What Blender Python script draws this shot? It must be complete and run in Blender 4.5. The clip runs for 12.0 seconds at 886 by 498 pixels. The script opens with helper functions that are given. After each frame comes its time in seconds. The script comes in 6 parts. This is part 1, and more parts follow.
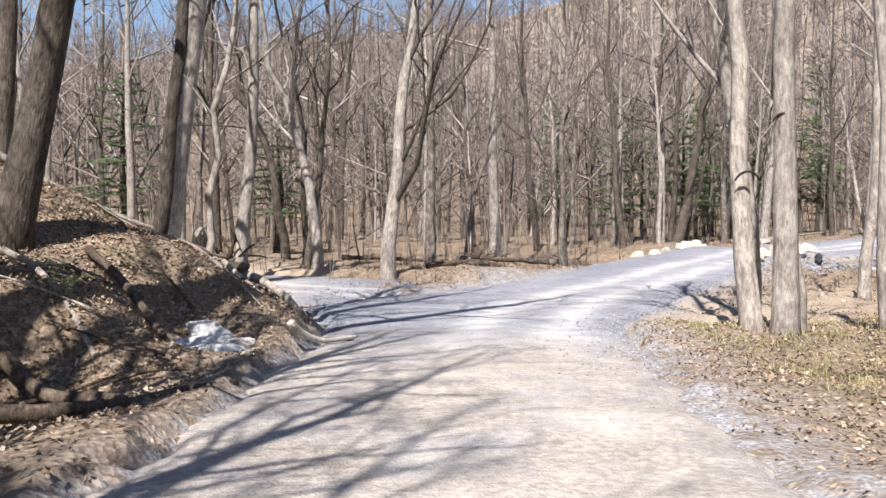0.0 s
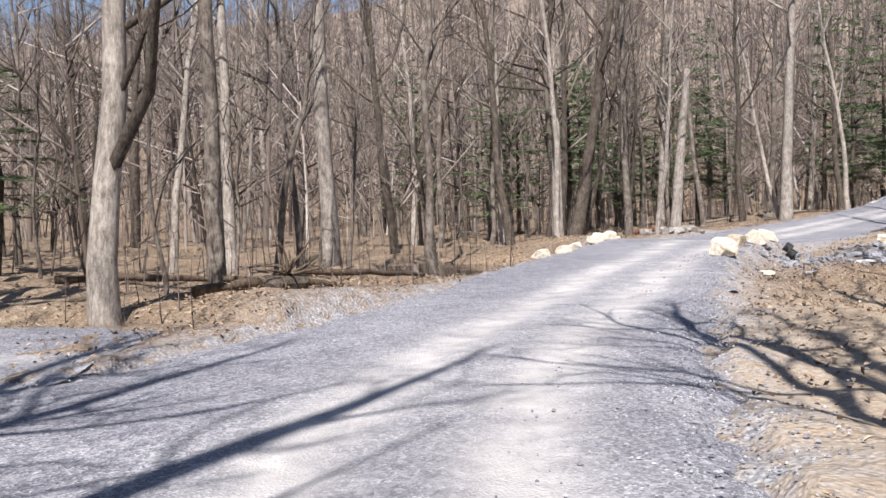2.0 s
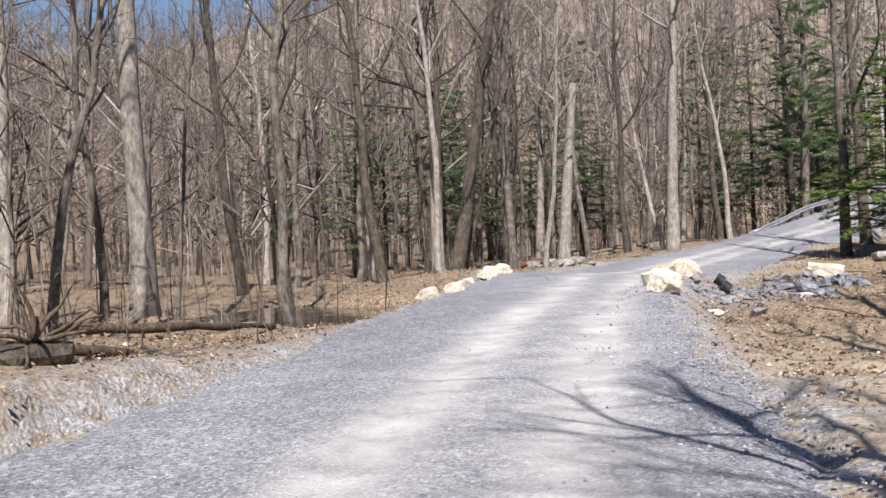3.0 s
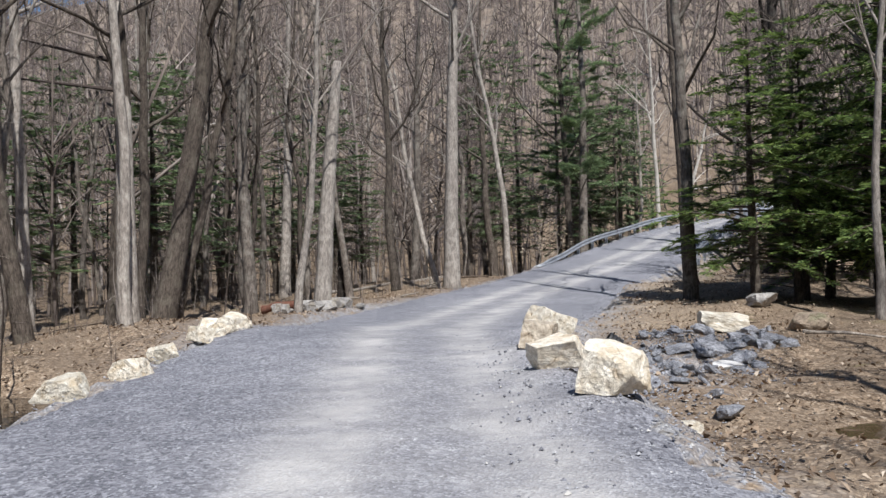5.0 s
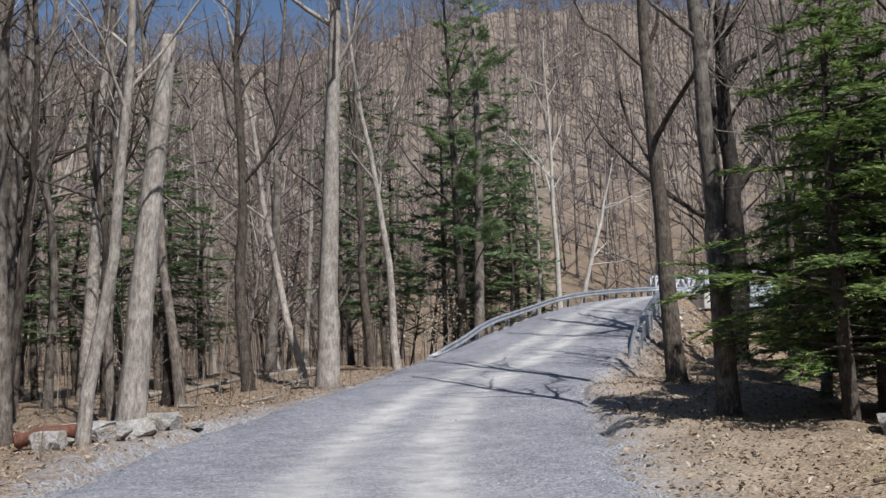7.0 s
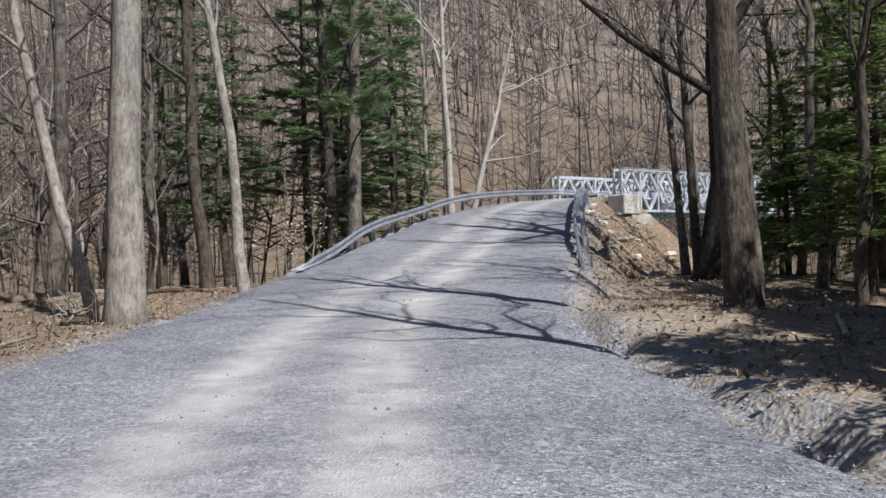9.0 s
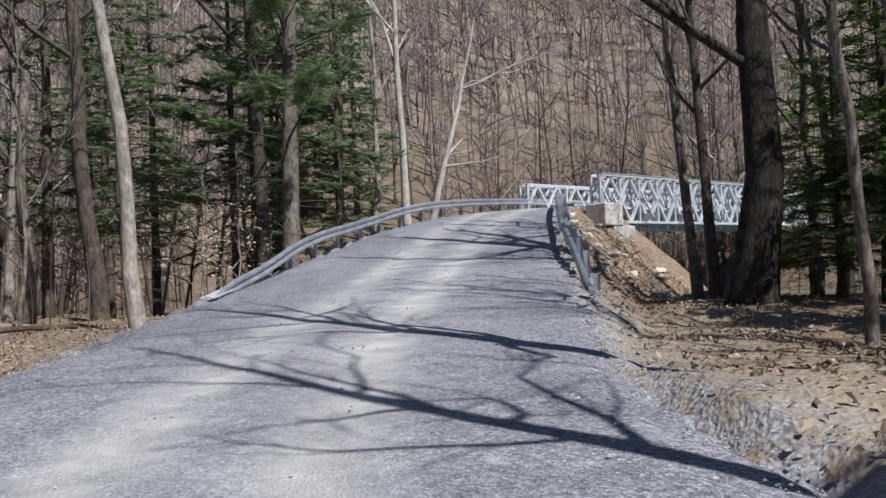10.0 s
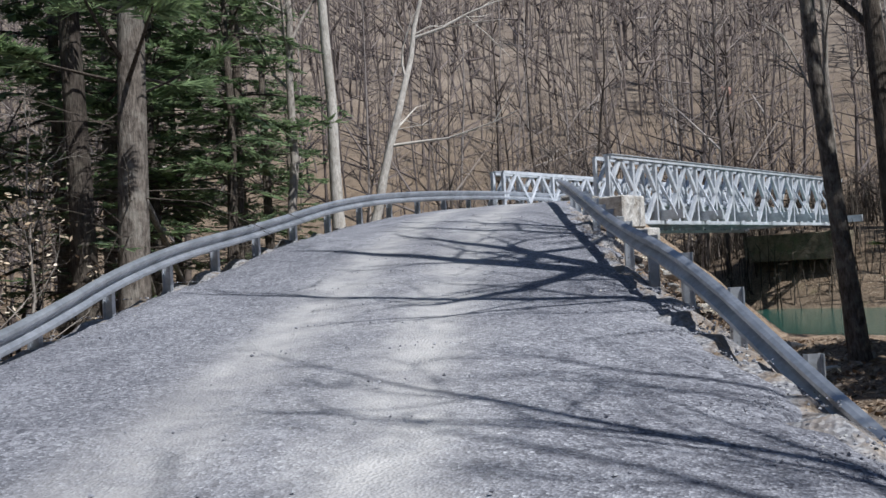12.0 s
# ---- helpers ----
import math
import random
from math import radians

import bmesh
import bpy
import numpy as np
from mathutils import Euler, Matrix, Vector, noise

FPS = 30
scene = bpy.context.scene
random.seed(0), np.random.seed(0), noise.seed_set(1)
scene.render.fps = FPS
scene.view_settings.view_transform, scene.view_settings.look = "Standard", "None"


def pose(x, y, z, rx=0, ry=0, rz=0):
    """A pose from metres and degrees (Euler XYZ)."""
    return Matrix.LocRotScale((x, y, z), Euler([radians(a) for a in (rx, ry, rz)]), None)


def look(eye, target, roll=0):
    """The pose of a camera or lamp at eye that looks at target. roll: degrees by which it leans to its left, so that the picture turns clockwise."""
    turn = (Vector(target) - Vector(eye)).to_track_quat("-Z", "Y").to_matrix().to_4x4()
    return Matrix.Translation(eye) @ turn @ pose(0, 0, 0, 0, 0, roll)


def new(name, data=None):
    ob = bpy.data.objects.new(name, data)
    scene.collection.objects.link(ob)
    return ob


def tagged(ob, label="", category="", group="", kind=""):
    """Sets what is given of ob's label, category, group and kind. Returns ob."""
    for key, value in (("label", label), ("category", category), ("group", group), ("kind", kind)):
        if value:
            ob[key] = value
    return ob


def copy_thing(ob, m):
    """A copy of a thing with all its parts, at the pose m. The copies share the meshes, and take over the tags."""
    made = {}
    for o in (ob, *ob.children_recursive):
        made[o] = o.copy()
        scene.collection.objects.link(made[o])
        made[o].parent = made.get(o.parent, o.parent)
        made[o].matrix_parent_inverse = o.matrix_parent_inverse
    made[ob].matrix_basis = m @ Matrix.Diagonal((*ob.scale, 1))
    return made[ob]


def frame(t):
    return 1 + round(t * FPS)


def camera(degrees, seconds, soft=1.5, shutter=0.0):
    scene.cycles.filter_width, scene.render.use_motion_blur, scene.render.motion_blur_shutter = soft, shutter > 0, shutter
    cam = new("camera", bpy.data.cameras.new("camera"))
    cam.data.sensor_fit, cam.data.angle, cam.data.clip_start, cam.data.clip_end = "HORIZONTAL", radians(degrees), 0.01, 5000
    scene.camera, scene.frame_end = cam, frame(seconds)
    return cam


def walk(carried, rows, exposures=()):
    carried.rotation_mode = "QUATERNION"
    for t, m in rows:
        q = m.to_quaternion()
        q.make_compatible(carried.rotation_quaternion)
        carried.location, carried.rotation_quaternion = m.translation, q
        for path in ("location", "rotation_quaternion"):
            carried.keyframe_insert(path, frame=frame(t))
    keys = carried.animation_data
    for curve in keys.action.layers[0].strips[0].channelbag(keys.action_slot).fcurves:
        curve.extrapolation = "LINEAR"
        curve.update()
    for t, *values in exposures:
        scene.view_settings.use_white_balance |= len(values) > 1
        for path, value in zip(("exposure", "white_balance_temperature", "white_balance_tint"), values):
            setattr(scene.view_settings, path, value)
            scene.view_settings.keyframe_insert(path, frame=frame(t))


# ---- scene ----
cam = camera(52.2, 12.0)
PATH = [
    (0, (-0.246, -0.048, 1.557), (-0.232, 1.95, 1.473), 0.1),
    (0.5, (-0.052, 3.855, 1.45), (-0.023, 5.852, 1.364), 0.7),
    (1, (0.318, 7.449, 1.324), (0.43, 9.442, 1.214), 2.0),
    (1.5, (0.754, 10.976, 1.135), (0.952, 12.965, 1.068), 0.3),
    (2, (1.353, 14.357, 1.015), (1.679, 16.329, 0.93), -1.7),
    (2.5, (1.764, 17.696, 0.887), (2.258, 19.629, 0.739), 3.7),
    (2.7, (1.989, 18.96, 0.853), (2.499, 20.892, 0.778), 0.4),
    (4.5, (5.813, 29.248, 0.72), (6.828, 30.969, 0.816), -0.8),
    (5, (6.958, 31.817, 0.77), (8.105, 33.454, 0.811), -1.7),
    (5.5, (8.305, 34.384, 0.842), (9.556, 35.943, 0.931), -0.2),
    (6, (9.623, 36.813, 1.021), (10.961, 38.299, 1.064), -2.5),
    (6.5, (11.099, 39.28, 1.097), (12.515, 40.688, 1.206), -2.7),
    (7, (12.628, 41.743, 1.091), (14.035, 43.148, 1.303), -1.6),
    (7.5, (14.48, 44.148, 1.047), (15.966, 45.48, 1.184), -3.8),
    (7.7, (15.305, 45.152, 0.997), (16.834, 46.438, 1.105), -2.7),
    (9.5, (22.894, 52.435, 0.764), (24.547, 53.559, 0.785), -2.3),
    (10, (25.553, 54.481, 0.903), (27.244, 55.546, 0.965), -2.5),
    (10.5, (28.094, 56.626, 1.165), (29.78, 57.693, 1.304), -2.0),
    (11, (30.672, 58.198, 1.27), (32.35, 59.278, 1.403), -0.2),
    (11.5, (33.092, 60.069, 1.357), (34.774, 61.142, 1.5), 0.1),
    (12, (35.683, 61.35, 1.71), (37.447, 62.29, 1.766), -3.1),
]
walk(cam, [(t, look(eye, target, roll)) for t, eye, target, roll in PATH],
     exposures=[(0.0, 1.0, 6400, 14), (1.5, 0.8, 6400, 15), (2.7, 0.7, 6480, 14), (5.0, 0.24, 6150, 11), (7.5, 0.18, 6150, 11), (9.5, 0.14, 6130, 11), (12.0, 0.03, 5930, 10)])

# ---- light ----
SUN_EL, SUN_AZ = radians(51), math.atan2(-0.96, -0.28)      # the sun stands behind the first view
to_sun = Vector((math.cos(SUN_AZ) * math.cos(SUN_EL), math.sin(SUN_AZ) * math.cos(SUN_EL), math.sin(SUN_EL)))
world = bpy.data.worlds.new("sky")
scene.world = world
world.use_nodes = True
wn = world.node_tree
sky = wn.nodes.new("ShaderNodeTexSky")
sky.sky_type, sky.sun_disc = "NISHITA", False
sky.sun_elevation, sky.sun_rotation = SUN_EL, math.pi / 2 - SUN_AZ
sky.air_density, sky.dust_density, sky.ozone_density = 1.0, 0.3, 2.5
wn.links.new(sky.outputs[0], wn.nodes["Background"].inputs[0])
wn.nodes["Background"].inputs[1].default_value = 0.07
sun = new("sun", bpy.data.lights.new("sun", "SUN"))
sun.data.energy, sun.data.angle, sun.data.color = 5.0, radians(0.5), (1.0, 0.97, 0.92)
sun.matrix_world = look(tuple(to_sun * 300), (0, 0, 0))

# ---- terrain ----
CENTRE = [(0.2, -40, 0.6), (0.2, -6, 0.05), (0.2, 4, -0.16), (0.4, 8, -0.3), (0.7, 12, -0.47), (1.2, 16, -0.64), (2.4, 22, -0.8),
          (4.6, 27, -0.86), (7.4, 32, -0.84), (10.2, 36.6, -0.66), (13.2, 41, -0.54), (17, 47, -0.58), (22, 52.6, -0.72),
          (27, 57, -0.55), (32, 60.6, -0.22), (37, 63.6, 0.18), (42, 66, 0.72), (47, 68.2, 1.47), (52, 70.2, 2.42), (57, 71.9, 3.3),
          (62, 73.0, 3.84), (66, 73.0, 3.95)]
RIGHT = [(2.4, -40), (2.3, 4), (2.4, 9), (2.8, 12.5), (3.3, 17), (4.8, 20.5), (5.9, 23.4), (7.2, 26), (9.0, 29.5), (10.8, 33.3),
         (13.7, 38.2), (16.2, 42.0), (18.9, 45.0), (22.5, 48.1), (25.9, 50.8), (29.8, 54.0), (34.3, 57.8), (39.4, 60.2), (43.2, 62.2),
         (50.4, 65.8), (56.0, 68.3), (61.0, 70.7), (66.0, 70.6)]
LEFT = [(-2.6, -40), (-2.6, 8), (-2.4, 12), (-2.3, 15.5), (-2.7, 17.6), (-3.6, 19.4), (-3.4, 23), (-0.2, 28), (2.0, 31.2), (4.2, 34.8),
        (6.9, 39.6), (10.4, 44.4), (13.6, 48.8), (16.6, 53.2), (20.6, 58.0), (26.4, 62.2), (31.4, 65.0), (36.8, 68.2), (40.8, 70.4), (45.3, 72.2),
        (50.4, 73.9), (55, 74.8), (60, 75.2), (66, 75.4)]
SPOTS = [(5.2, 14.8, -0.42), (9, 10, -0.4), (8, 2, -0.2), (3.6, 12, -0.55), (3.4, 8, -0.42), (4.2, 16.5, -0.68), (5.6, 20.2, -0.82), (3.2, 4, -0.26), (7.4, 22.5, -0.9), (14, 20, -0.9), (20, 30, -1.3), (12, 33, -1.3), (20.9, 42.5, -1.35), (18.3, 42.7, -0.95), (17.9, 41.9, -1.05), (16.8, 40.2, -1.2), (23.5, 44.7, -0.85),
         (29.5, 49.2, -0.5), (33, 45, -0.9), (40, 50, -0.9), (35, 55, -0.15), (46.5, 59.5, 0.0), (52.4, 62.0, -0.1), (44, 56, -0.3),
         (58, 62, -0.45), (64, 62, -0.9), (-1.7, 31.5, -0.5), (-0.5, 36.5, -0.55), (2.4, 41.3, -0.65), (4.0, 39.0, -0.8), (6.2, 44.6, -1.35), (4.8, 43.4, -1.3), (7.2, 46.6, -1.6), (8.3, 47.7, -1.5), (6.2, 48.0, -1.5), (11.8, 57, -0.75), (12.2, 51.5, -0.45), (16.5, 57, -0.6), (9.6, 49.0, -0.8), (10.8, 70, -1.2), (-12, 50, -0.8),
         (-14, 36, -0.4), (-7, 33, -0.5), (-9, 27.5, -0.55), (-4.0, 23.5, -0.7), (-7.0, 25.0, -0.6), (21.2, 59.8, -0.55), (26.1, 67, -0.5), (31.6, 67.5, -0.3), (38.5, 72, 0.1), (40, 78, 0.1), (50, 80, -0.3),
         (60, 82, -0.6), (25, 85, -0.9), (40, 95, -0.6), (-3.2, 17.0, -0.45), (-4.2, 18.1, 0.45), (-5.1, 15.9, 1.15), (-5.5, 11.3, 0.9), (-3.0, 12.5, -0.5),
         (-4.2, 9.0, -0.55), (-9, 16, 2.9), (-7, 15.5, 1.9), (-11.5, 23.5, 2.0), (-10, 20, 2.4), (-8.5, 10, 2.4), (-14, 20, 4.6), (-14, 8, 3.6), (-5.0, 4.5, -0.35), (-9, 2, 0.9), (-6.5, 21.8, -0.1),
         (-16, 27, 0.2), (-24, 30, 0.9), (-24, 14, 5.0), (14, -10, 0), (-14, -10, 3), (30, 20, -1.2), (-30, 60, 0), (10, 95, -1), (60, 50, -1.0), (45, 35, -1.2)]


def dense(line, step=0.5):
    """The line with a point about every step, rounded at its corners."""
    p = np.array(line, float)
    for _ in range(2):
        q = [p[:1]]
        for a, b in zip(p[:-1], p[1:]):
            q.append(np.array([a * 0.75 + b * 0.25, a * 0.25 + b * 0.75]))
        p = np.vstack(q + [p[-1:]])
    out = [p[0]]
    for a, b in zip(p[:-1], p[1:]):
        n = max(1, int(np.linalg.norm(b - a) / step))
        out += [a + (b - a) * i / n for i in range(1, n + 1)]
    return np.array(out)


centre, right_edge, left_edge = dense(CENTRE), dense(RIGHT), dense(LEFT)
spots = np.array(SPOTS)


def nearest(line, x, y):
    """The index of the line's nearest point and the distance to it."""
    best, index = np.full(x.shape, 1e9), np.zeros(x.shape, int)
    for i, p in enumerate(line):
        d = (x - p[0]) ** 2 + (y - p[1]) ** 2
        near = d < best
        best[near], index[near] = d[near], i
    return index, np.sqrt(best)


def side(line, x, y):
    """How far x, y lies to the right of the line (left: minus)."""
    i, d = nearest(line[::2], x, y)
    p = line[::2]
    i = np.clip(i, 0, len(p) - 2)
    t = p[np.minimum(i + 1, len(p) - 1)][..., :2] - p[np.maximum(i - 1, 0)][..., :2]
    s = t[..., 1] * (x - p[i][..., 0]) - t[..., 0] * (y - p[i][..., 1])
    return np.sign(s) * d


RIVER_A, RIVER_DIR = np.array((76.5, 68.2)), np.array((0.26, 0.966))


def wobble(x, y):
    """A gentle unevenness, the sum of a few waves."""
    return (0.10 * np.sin(0.9 * x + 0.5 * y) * np.sin(0.7 * y - 0.4 * x + 1.3) + 0.05 * np.sin(2.3 * x - 1.1 * y + 0.6) * np.sin(1.9 * y + 0.8 * x)
            + 0.02 * np.sin(5.1 * x + 2.2 * y) * np.sin(4.3 * y - 1.7 * x))


def track_half(x):
    """Half the side track's width: wide where it meets the road."""
    u = np.clip((np.asarray(x, float) + 12) / 10, 0, 1)
    return 2.6 + 2.4 * u * u * (3 - 2 * u)


TRACK = dense([(-1.4, 25.6, -0.8), (-3.8, 26.0, -0.78), (-8, 27.6, -0.7), (-14, 30.2, -0.5), (-22, 33.5, -0.2), (-36, 38, 0.4)])


def swell(x, y):
    """The low swell under the outer side of the bend, and the berm under the boulders on its inner side."""
    low = 0.3 * np.exp(-((x - 13.3) / 4.0) ** 2 - ((y - 48.8) / 5.0) ** 2)
    for bx, by in ((18.1, 44.6), (17.0, 43.1), (15.6, 41.8), (14.0, 39.55), (13.2, 37.95)):
        low = low + 0.19 * np.exp(-((x - bx) ** 2 + (y - by) ** 2) / 0.55)
    return low


def height(x, y):
    """The ground's height, the bed of the road included."""
    x, y = np.atleast_1d(np.asarray(x, float)), np.atleast_1d(np.asarray(y, float))
    top, low = np.zeros(x.shape), np.zeros(x.shape)
    for sx, sy, sz in spots:
        w = 1 / ((x - sx) ** 2 + (y - sy) ** 2 + 0.6) ** 1.6
        top, low = top + w * sz, low + w
    land = top / low
    hollow = ((x - 19.2) * 0.85 - (y - 36.4) * 0.53) ** 2 / 9.0 + ((x - 19.2) * 0.53 + (y - 36.4) * 0.85) ** 2 / 2.2
    land = land - 0.75 * np.exp(-hollow)
    r = np.hypot(x - 22, y - 48)
    land = land * np.clip((150 - r) / 60, 0, 1) + wobble(x, y)
    # the hills all round, lower behind the first view
    hill = np.clip(r - 78, 0, 260)
    a = np.arctan2(y - 48, x - 22)
    land = land + hill * 0.385 * hill / (hill + 22) * (0.87 + 0.45 * np.sin(a + 1.5)) * (1 + 0.07 * np.sin(a * 5 + 1) + 0.04 * np.sin(a * 11) + 0.22 * np.exp(-((a - 0.75) / 0.4) ** 2))
    # the river in its bed
    v = (x - RIVER_A[0]) * RIVER_DIR[1] - (y - RIVER_A[1]) * RIVER_DIR[0]
    along = np.abs((x - RIVER_A[0]) * RIVER_DIR[0] + (y - RIVER_A[1]) * RIVER_DIR[1])
    bed = -1.9 + np.clip(np.abs(v) - 6.0, 0, 300) * 0.5 + np.clip(along - 34, 0, 300) * 0.6
    land = np.where(bed < land, bed, land)
    # the ramp at the bridge's far end
    far = np.hypot((x - 90.5) * 0.6, y - 64.0)
    land = np.maximum(land, np.where(v > 6.0, np.minimum(3.3 - np.maximum(far - 4.0, 0) / 2.4, -1.9 + (v - 6.0) * 0.75 + np.clip(v - 9.2, 0, 3) * 0.4), -9))
    # the bed of the side track
    i, d = nearest(TRACK[::2], x, y)
    land = np.where(x > 1.0, land, TRACK[::2][i][..., 2] + np.clip(land - TRACK[::2][i][..., 2], -np.maximum(d - track_half(x), 0) / 1.6, np.maximum(d - track_half(x), 0) / 1.3))
    # the embankment of the road
    i, d = nearest(centre[::2], x, y)
    road_z = centre[::2][i][..., 2]
    out = np.maximum(np.maximum(side(right_edge, x, y), -side(left_edge, x, y)), 0)
    out = np.where(x > 66, np.hypot(out, (x - 66)), out)
    return road_z - 0.05 + np.clip(land - road_z + 0.05, -out / (1.7 - 0.6 * np.clip((x - 44) / 7, 0, 1)), out / 1.3) + swell(x, y)

# ---- mesh helpers ----
def mesh_of(name, verts, tris, smooth=True):
    """A mesh from an array of points and an array of triangles."""
    me = bpy.data.meshes.new(name)
    verts, tris = np.asarray(verts, np.float32), np.asarray(tris, np.int32)
    me.vertices.add(len(verts))
    me.vertices.foreach_set("co", verts.ravel())
    me.loops.add(len(tris) * 3)
    me.loops.foreach_set("vertex_index", tris.ravel())
    me.polygons.add(len(tris))
    me.polygons.foreach_set("loop_start", np.arange(0, len(tris) * 3, 3, dtype=np.int32))
    me.polygons.foreach_set("use_smooth", np.full(len(tris), smooth))
    me.update(calc_edges=True)
    return me


class Pile:
    """Points and triangles, gathered piece by piece."""

    def __init__(self):
        self.v, self.f, self.n = [], [], 0

    def add(self, v, f):
        self.v.append(np.asarray(v, float))
        self.f.append(np.asarray(f, int) + self.n)
        self.n += len(v)

    def arrays(self):
        return np.vstack(self.v), np.vstack(self.f)

    def mesh(self, name, smooth=True):
        return mesh_of(name, *self.arrays(), smooth)


def two_tone(name, first, second, mat_a, mat_b, smooth=True):
    """One mesh of two piles, each with its own material."""
    both = Pile()
    count = 0
    for p in (first, second):
        if p.n:
            both.add(*p.arrays())
        if p is first and p.n:
            count = sum(len(f) for f in p.f)
    me = both.mesh(name, smooth)
    me.materials.append(mat_a)
    me.materials.append(mat_b)
    me.polygons.foreach_set("material_index", (np.arange(len(me.polygons)) >= count).astype(np.int32))
    return me


def quads(q):
    q = np.asarray(q, int).reshape(-1, 4)
    return np.vstack([q[:, [0, 1, 2]], q[:, [0, 2, 3]]])


def tube(pts, rad, k=6, cap=True):
    """A tapered tube along pts."""
    pts, rad = np.asarray(pts, float), np.asarray(rad, float)
    n = len(pts)
    d = np.gradient(pts, axis=0)
    d /= np.linalg.norm(d, axis=1)[:, None] + 1e-9
    ref = np.array((0.0, 0, 1)) if abs(d[:, 2].mean()) < 0.8 else np.array((1.0, 0, 0))
    a = np.cross(d, ref)
    a /= np.linalg.norm(a, axis=1)[:, None] + 1e-9
    b = np.cross(d, a)
    w = np.arange(k) * 2 * math.pi / k
    v = pts[:, None] + rad[:, None, None] * (a[:, None] * np.cos(w)[None, :, None] + b[:, None] * np.sin(w)[None, :, None])
    v = v.reshape(-1, 3)
    i, j = np.meshgrid(np.arange(n - 1), np.arange(k), indexing="ij")
    q = np.stack([i * k + j, (i + 1) * k + j, (i + 1) * k + (j + 1) % k, i * k + (j + 1) % k], -1)
    f = quads(q)
    if cap:
        v = np.vstack([v, pts[:1], pts[-1:]])
        e = [(n * k, jj, (jj + 1) % k) for jj in range(k)] + [(n * k + 1, (n - 1) * k + (jj + 1) % k, (n - 1) * k + jj) for jj in range(k)]
        f = np.vstack([f, e])
    return v, f


def cones(p0, p1, r):
    """Many thin three-sided cones at once: twigs."""
    p0, p1 = np.asarray(p0, float), np.asarray(p1, float)
    d = p1 - p0
    d /= np.linalg.norm(d, axis=1)[:, None] + 1e-9
    a = np.cross(d, np.array((0.31, 0.53, 0.79)))
    a /= np.linalg.norm(a, axis=1)[:, None] + 1e-9
    b = np.cross(d, a)
    r = np.broadcast_to(np.asarray(r, float), (len(p0),))[:, None]
    v = np.stack([p0 + a * r, p0 - 0.5 * a * r + 0.87 * b * r, p0 - 0.5 * a * r - 0.87 * b * r, p1], 1).reshape(-1, 3)
    base = np.arange(len(p0))[:, None] * 4
    f = np.concatenate([base + np.array(t) for t in ((0, 1, 3), (1, 2, 3), (2, 0, 3))])
    return v, f


def box(bm, size, at=(0, 0, 0), turn=None, bevel=0.0):
    """A box, bevelled if asked, in a bmesh."""
    made = bmesh.ops.create_cube(bm, size=1.0)["verts"]
    m = Matrix.Translation(at) @ (turn or Matrix()) @ Matrix.Diagonal((*size, 1))
    bmesh.ops.transform(bm, matrix=m, verts=made)
    if bevel:
        edges = list({e for v in made for e in v.link_edges})
        bmesh.ops.bevel(bm, geom=edges, offset=bevel, segments=1, affect="EDGES", profile=0.5)


def beam(bm, a, b, w, h, up=(0, 0, 1)):
    """A box beam from a to b."""
    a, b = Vector(a), Vector(b)
    d = (b - a).normalized()
    s = d.cross(Vector(up))
    s = s.normalized() if s.length > 1e-4 else Vector((1, 0, 0))
    u = s.cross(d)
    m = Matrix((s, d, u)).transposed().to_4x4()
    box(bm, (w, (b - a).length, h), (a + b) / 2, m)


def finish(name, bm, smooth=False):
    me = bpy.data.meshes.new(name)
    bmesh.ops.recalc_face_normals(bm, faces=bm.faces)
    bm.to_mesh(me)
    bm.free()
    if smooth:
        me.polygons.foreach_set("use_smooth", np.full(len(me.polygons), True))
    return me


def part(name, data, material, parent=None, label=""):
    """One mesh object, under a thing or a part if one is given."""
    if isinstance(data, bmesh.types.BMesh):
        data = finish(name, data)
    if material and not data.materials:
        data.materials.append(material)
    ob = new(name, data)
    ob.parent = parent
    return tagged(ob, label)


def empty(name, m=None):
    ob = new(name)
    ob.empty_display_size = 0.3
    if m is not None:
        ob.matrix_world = m
    return ob


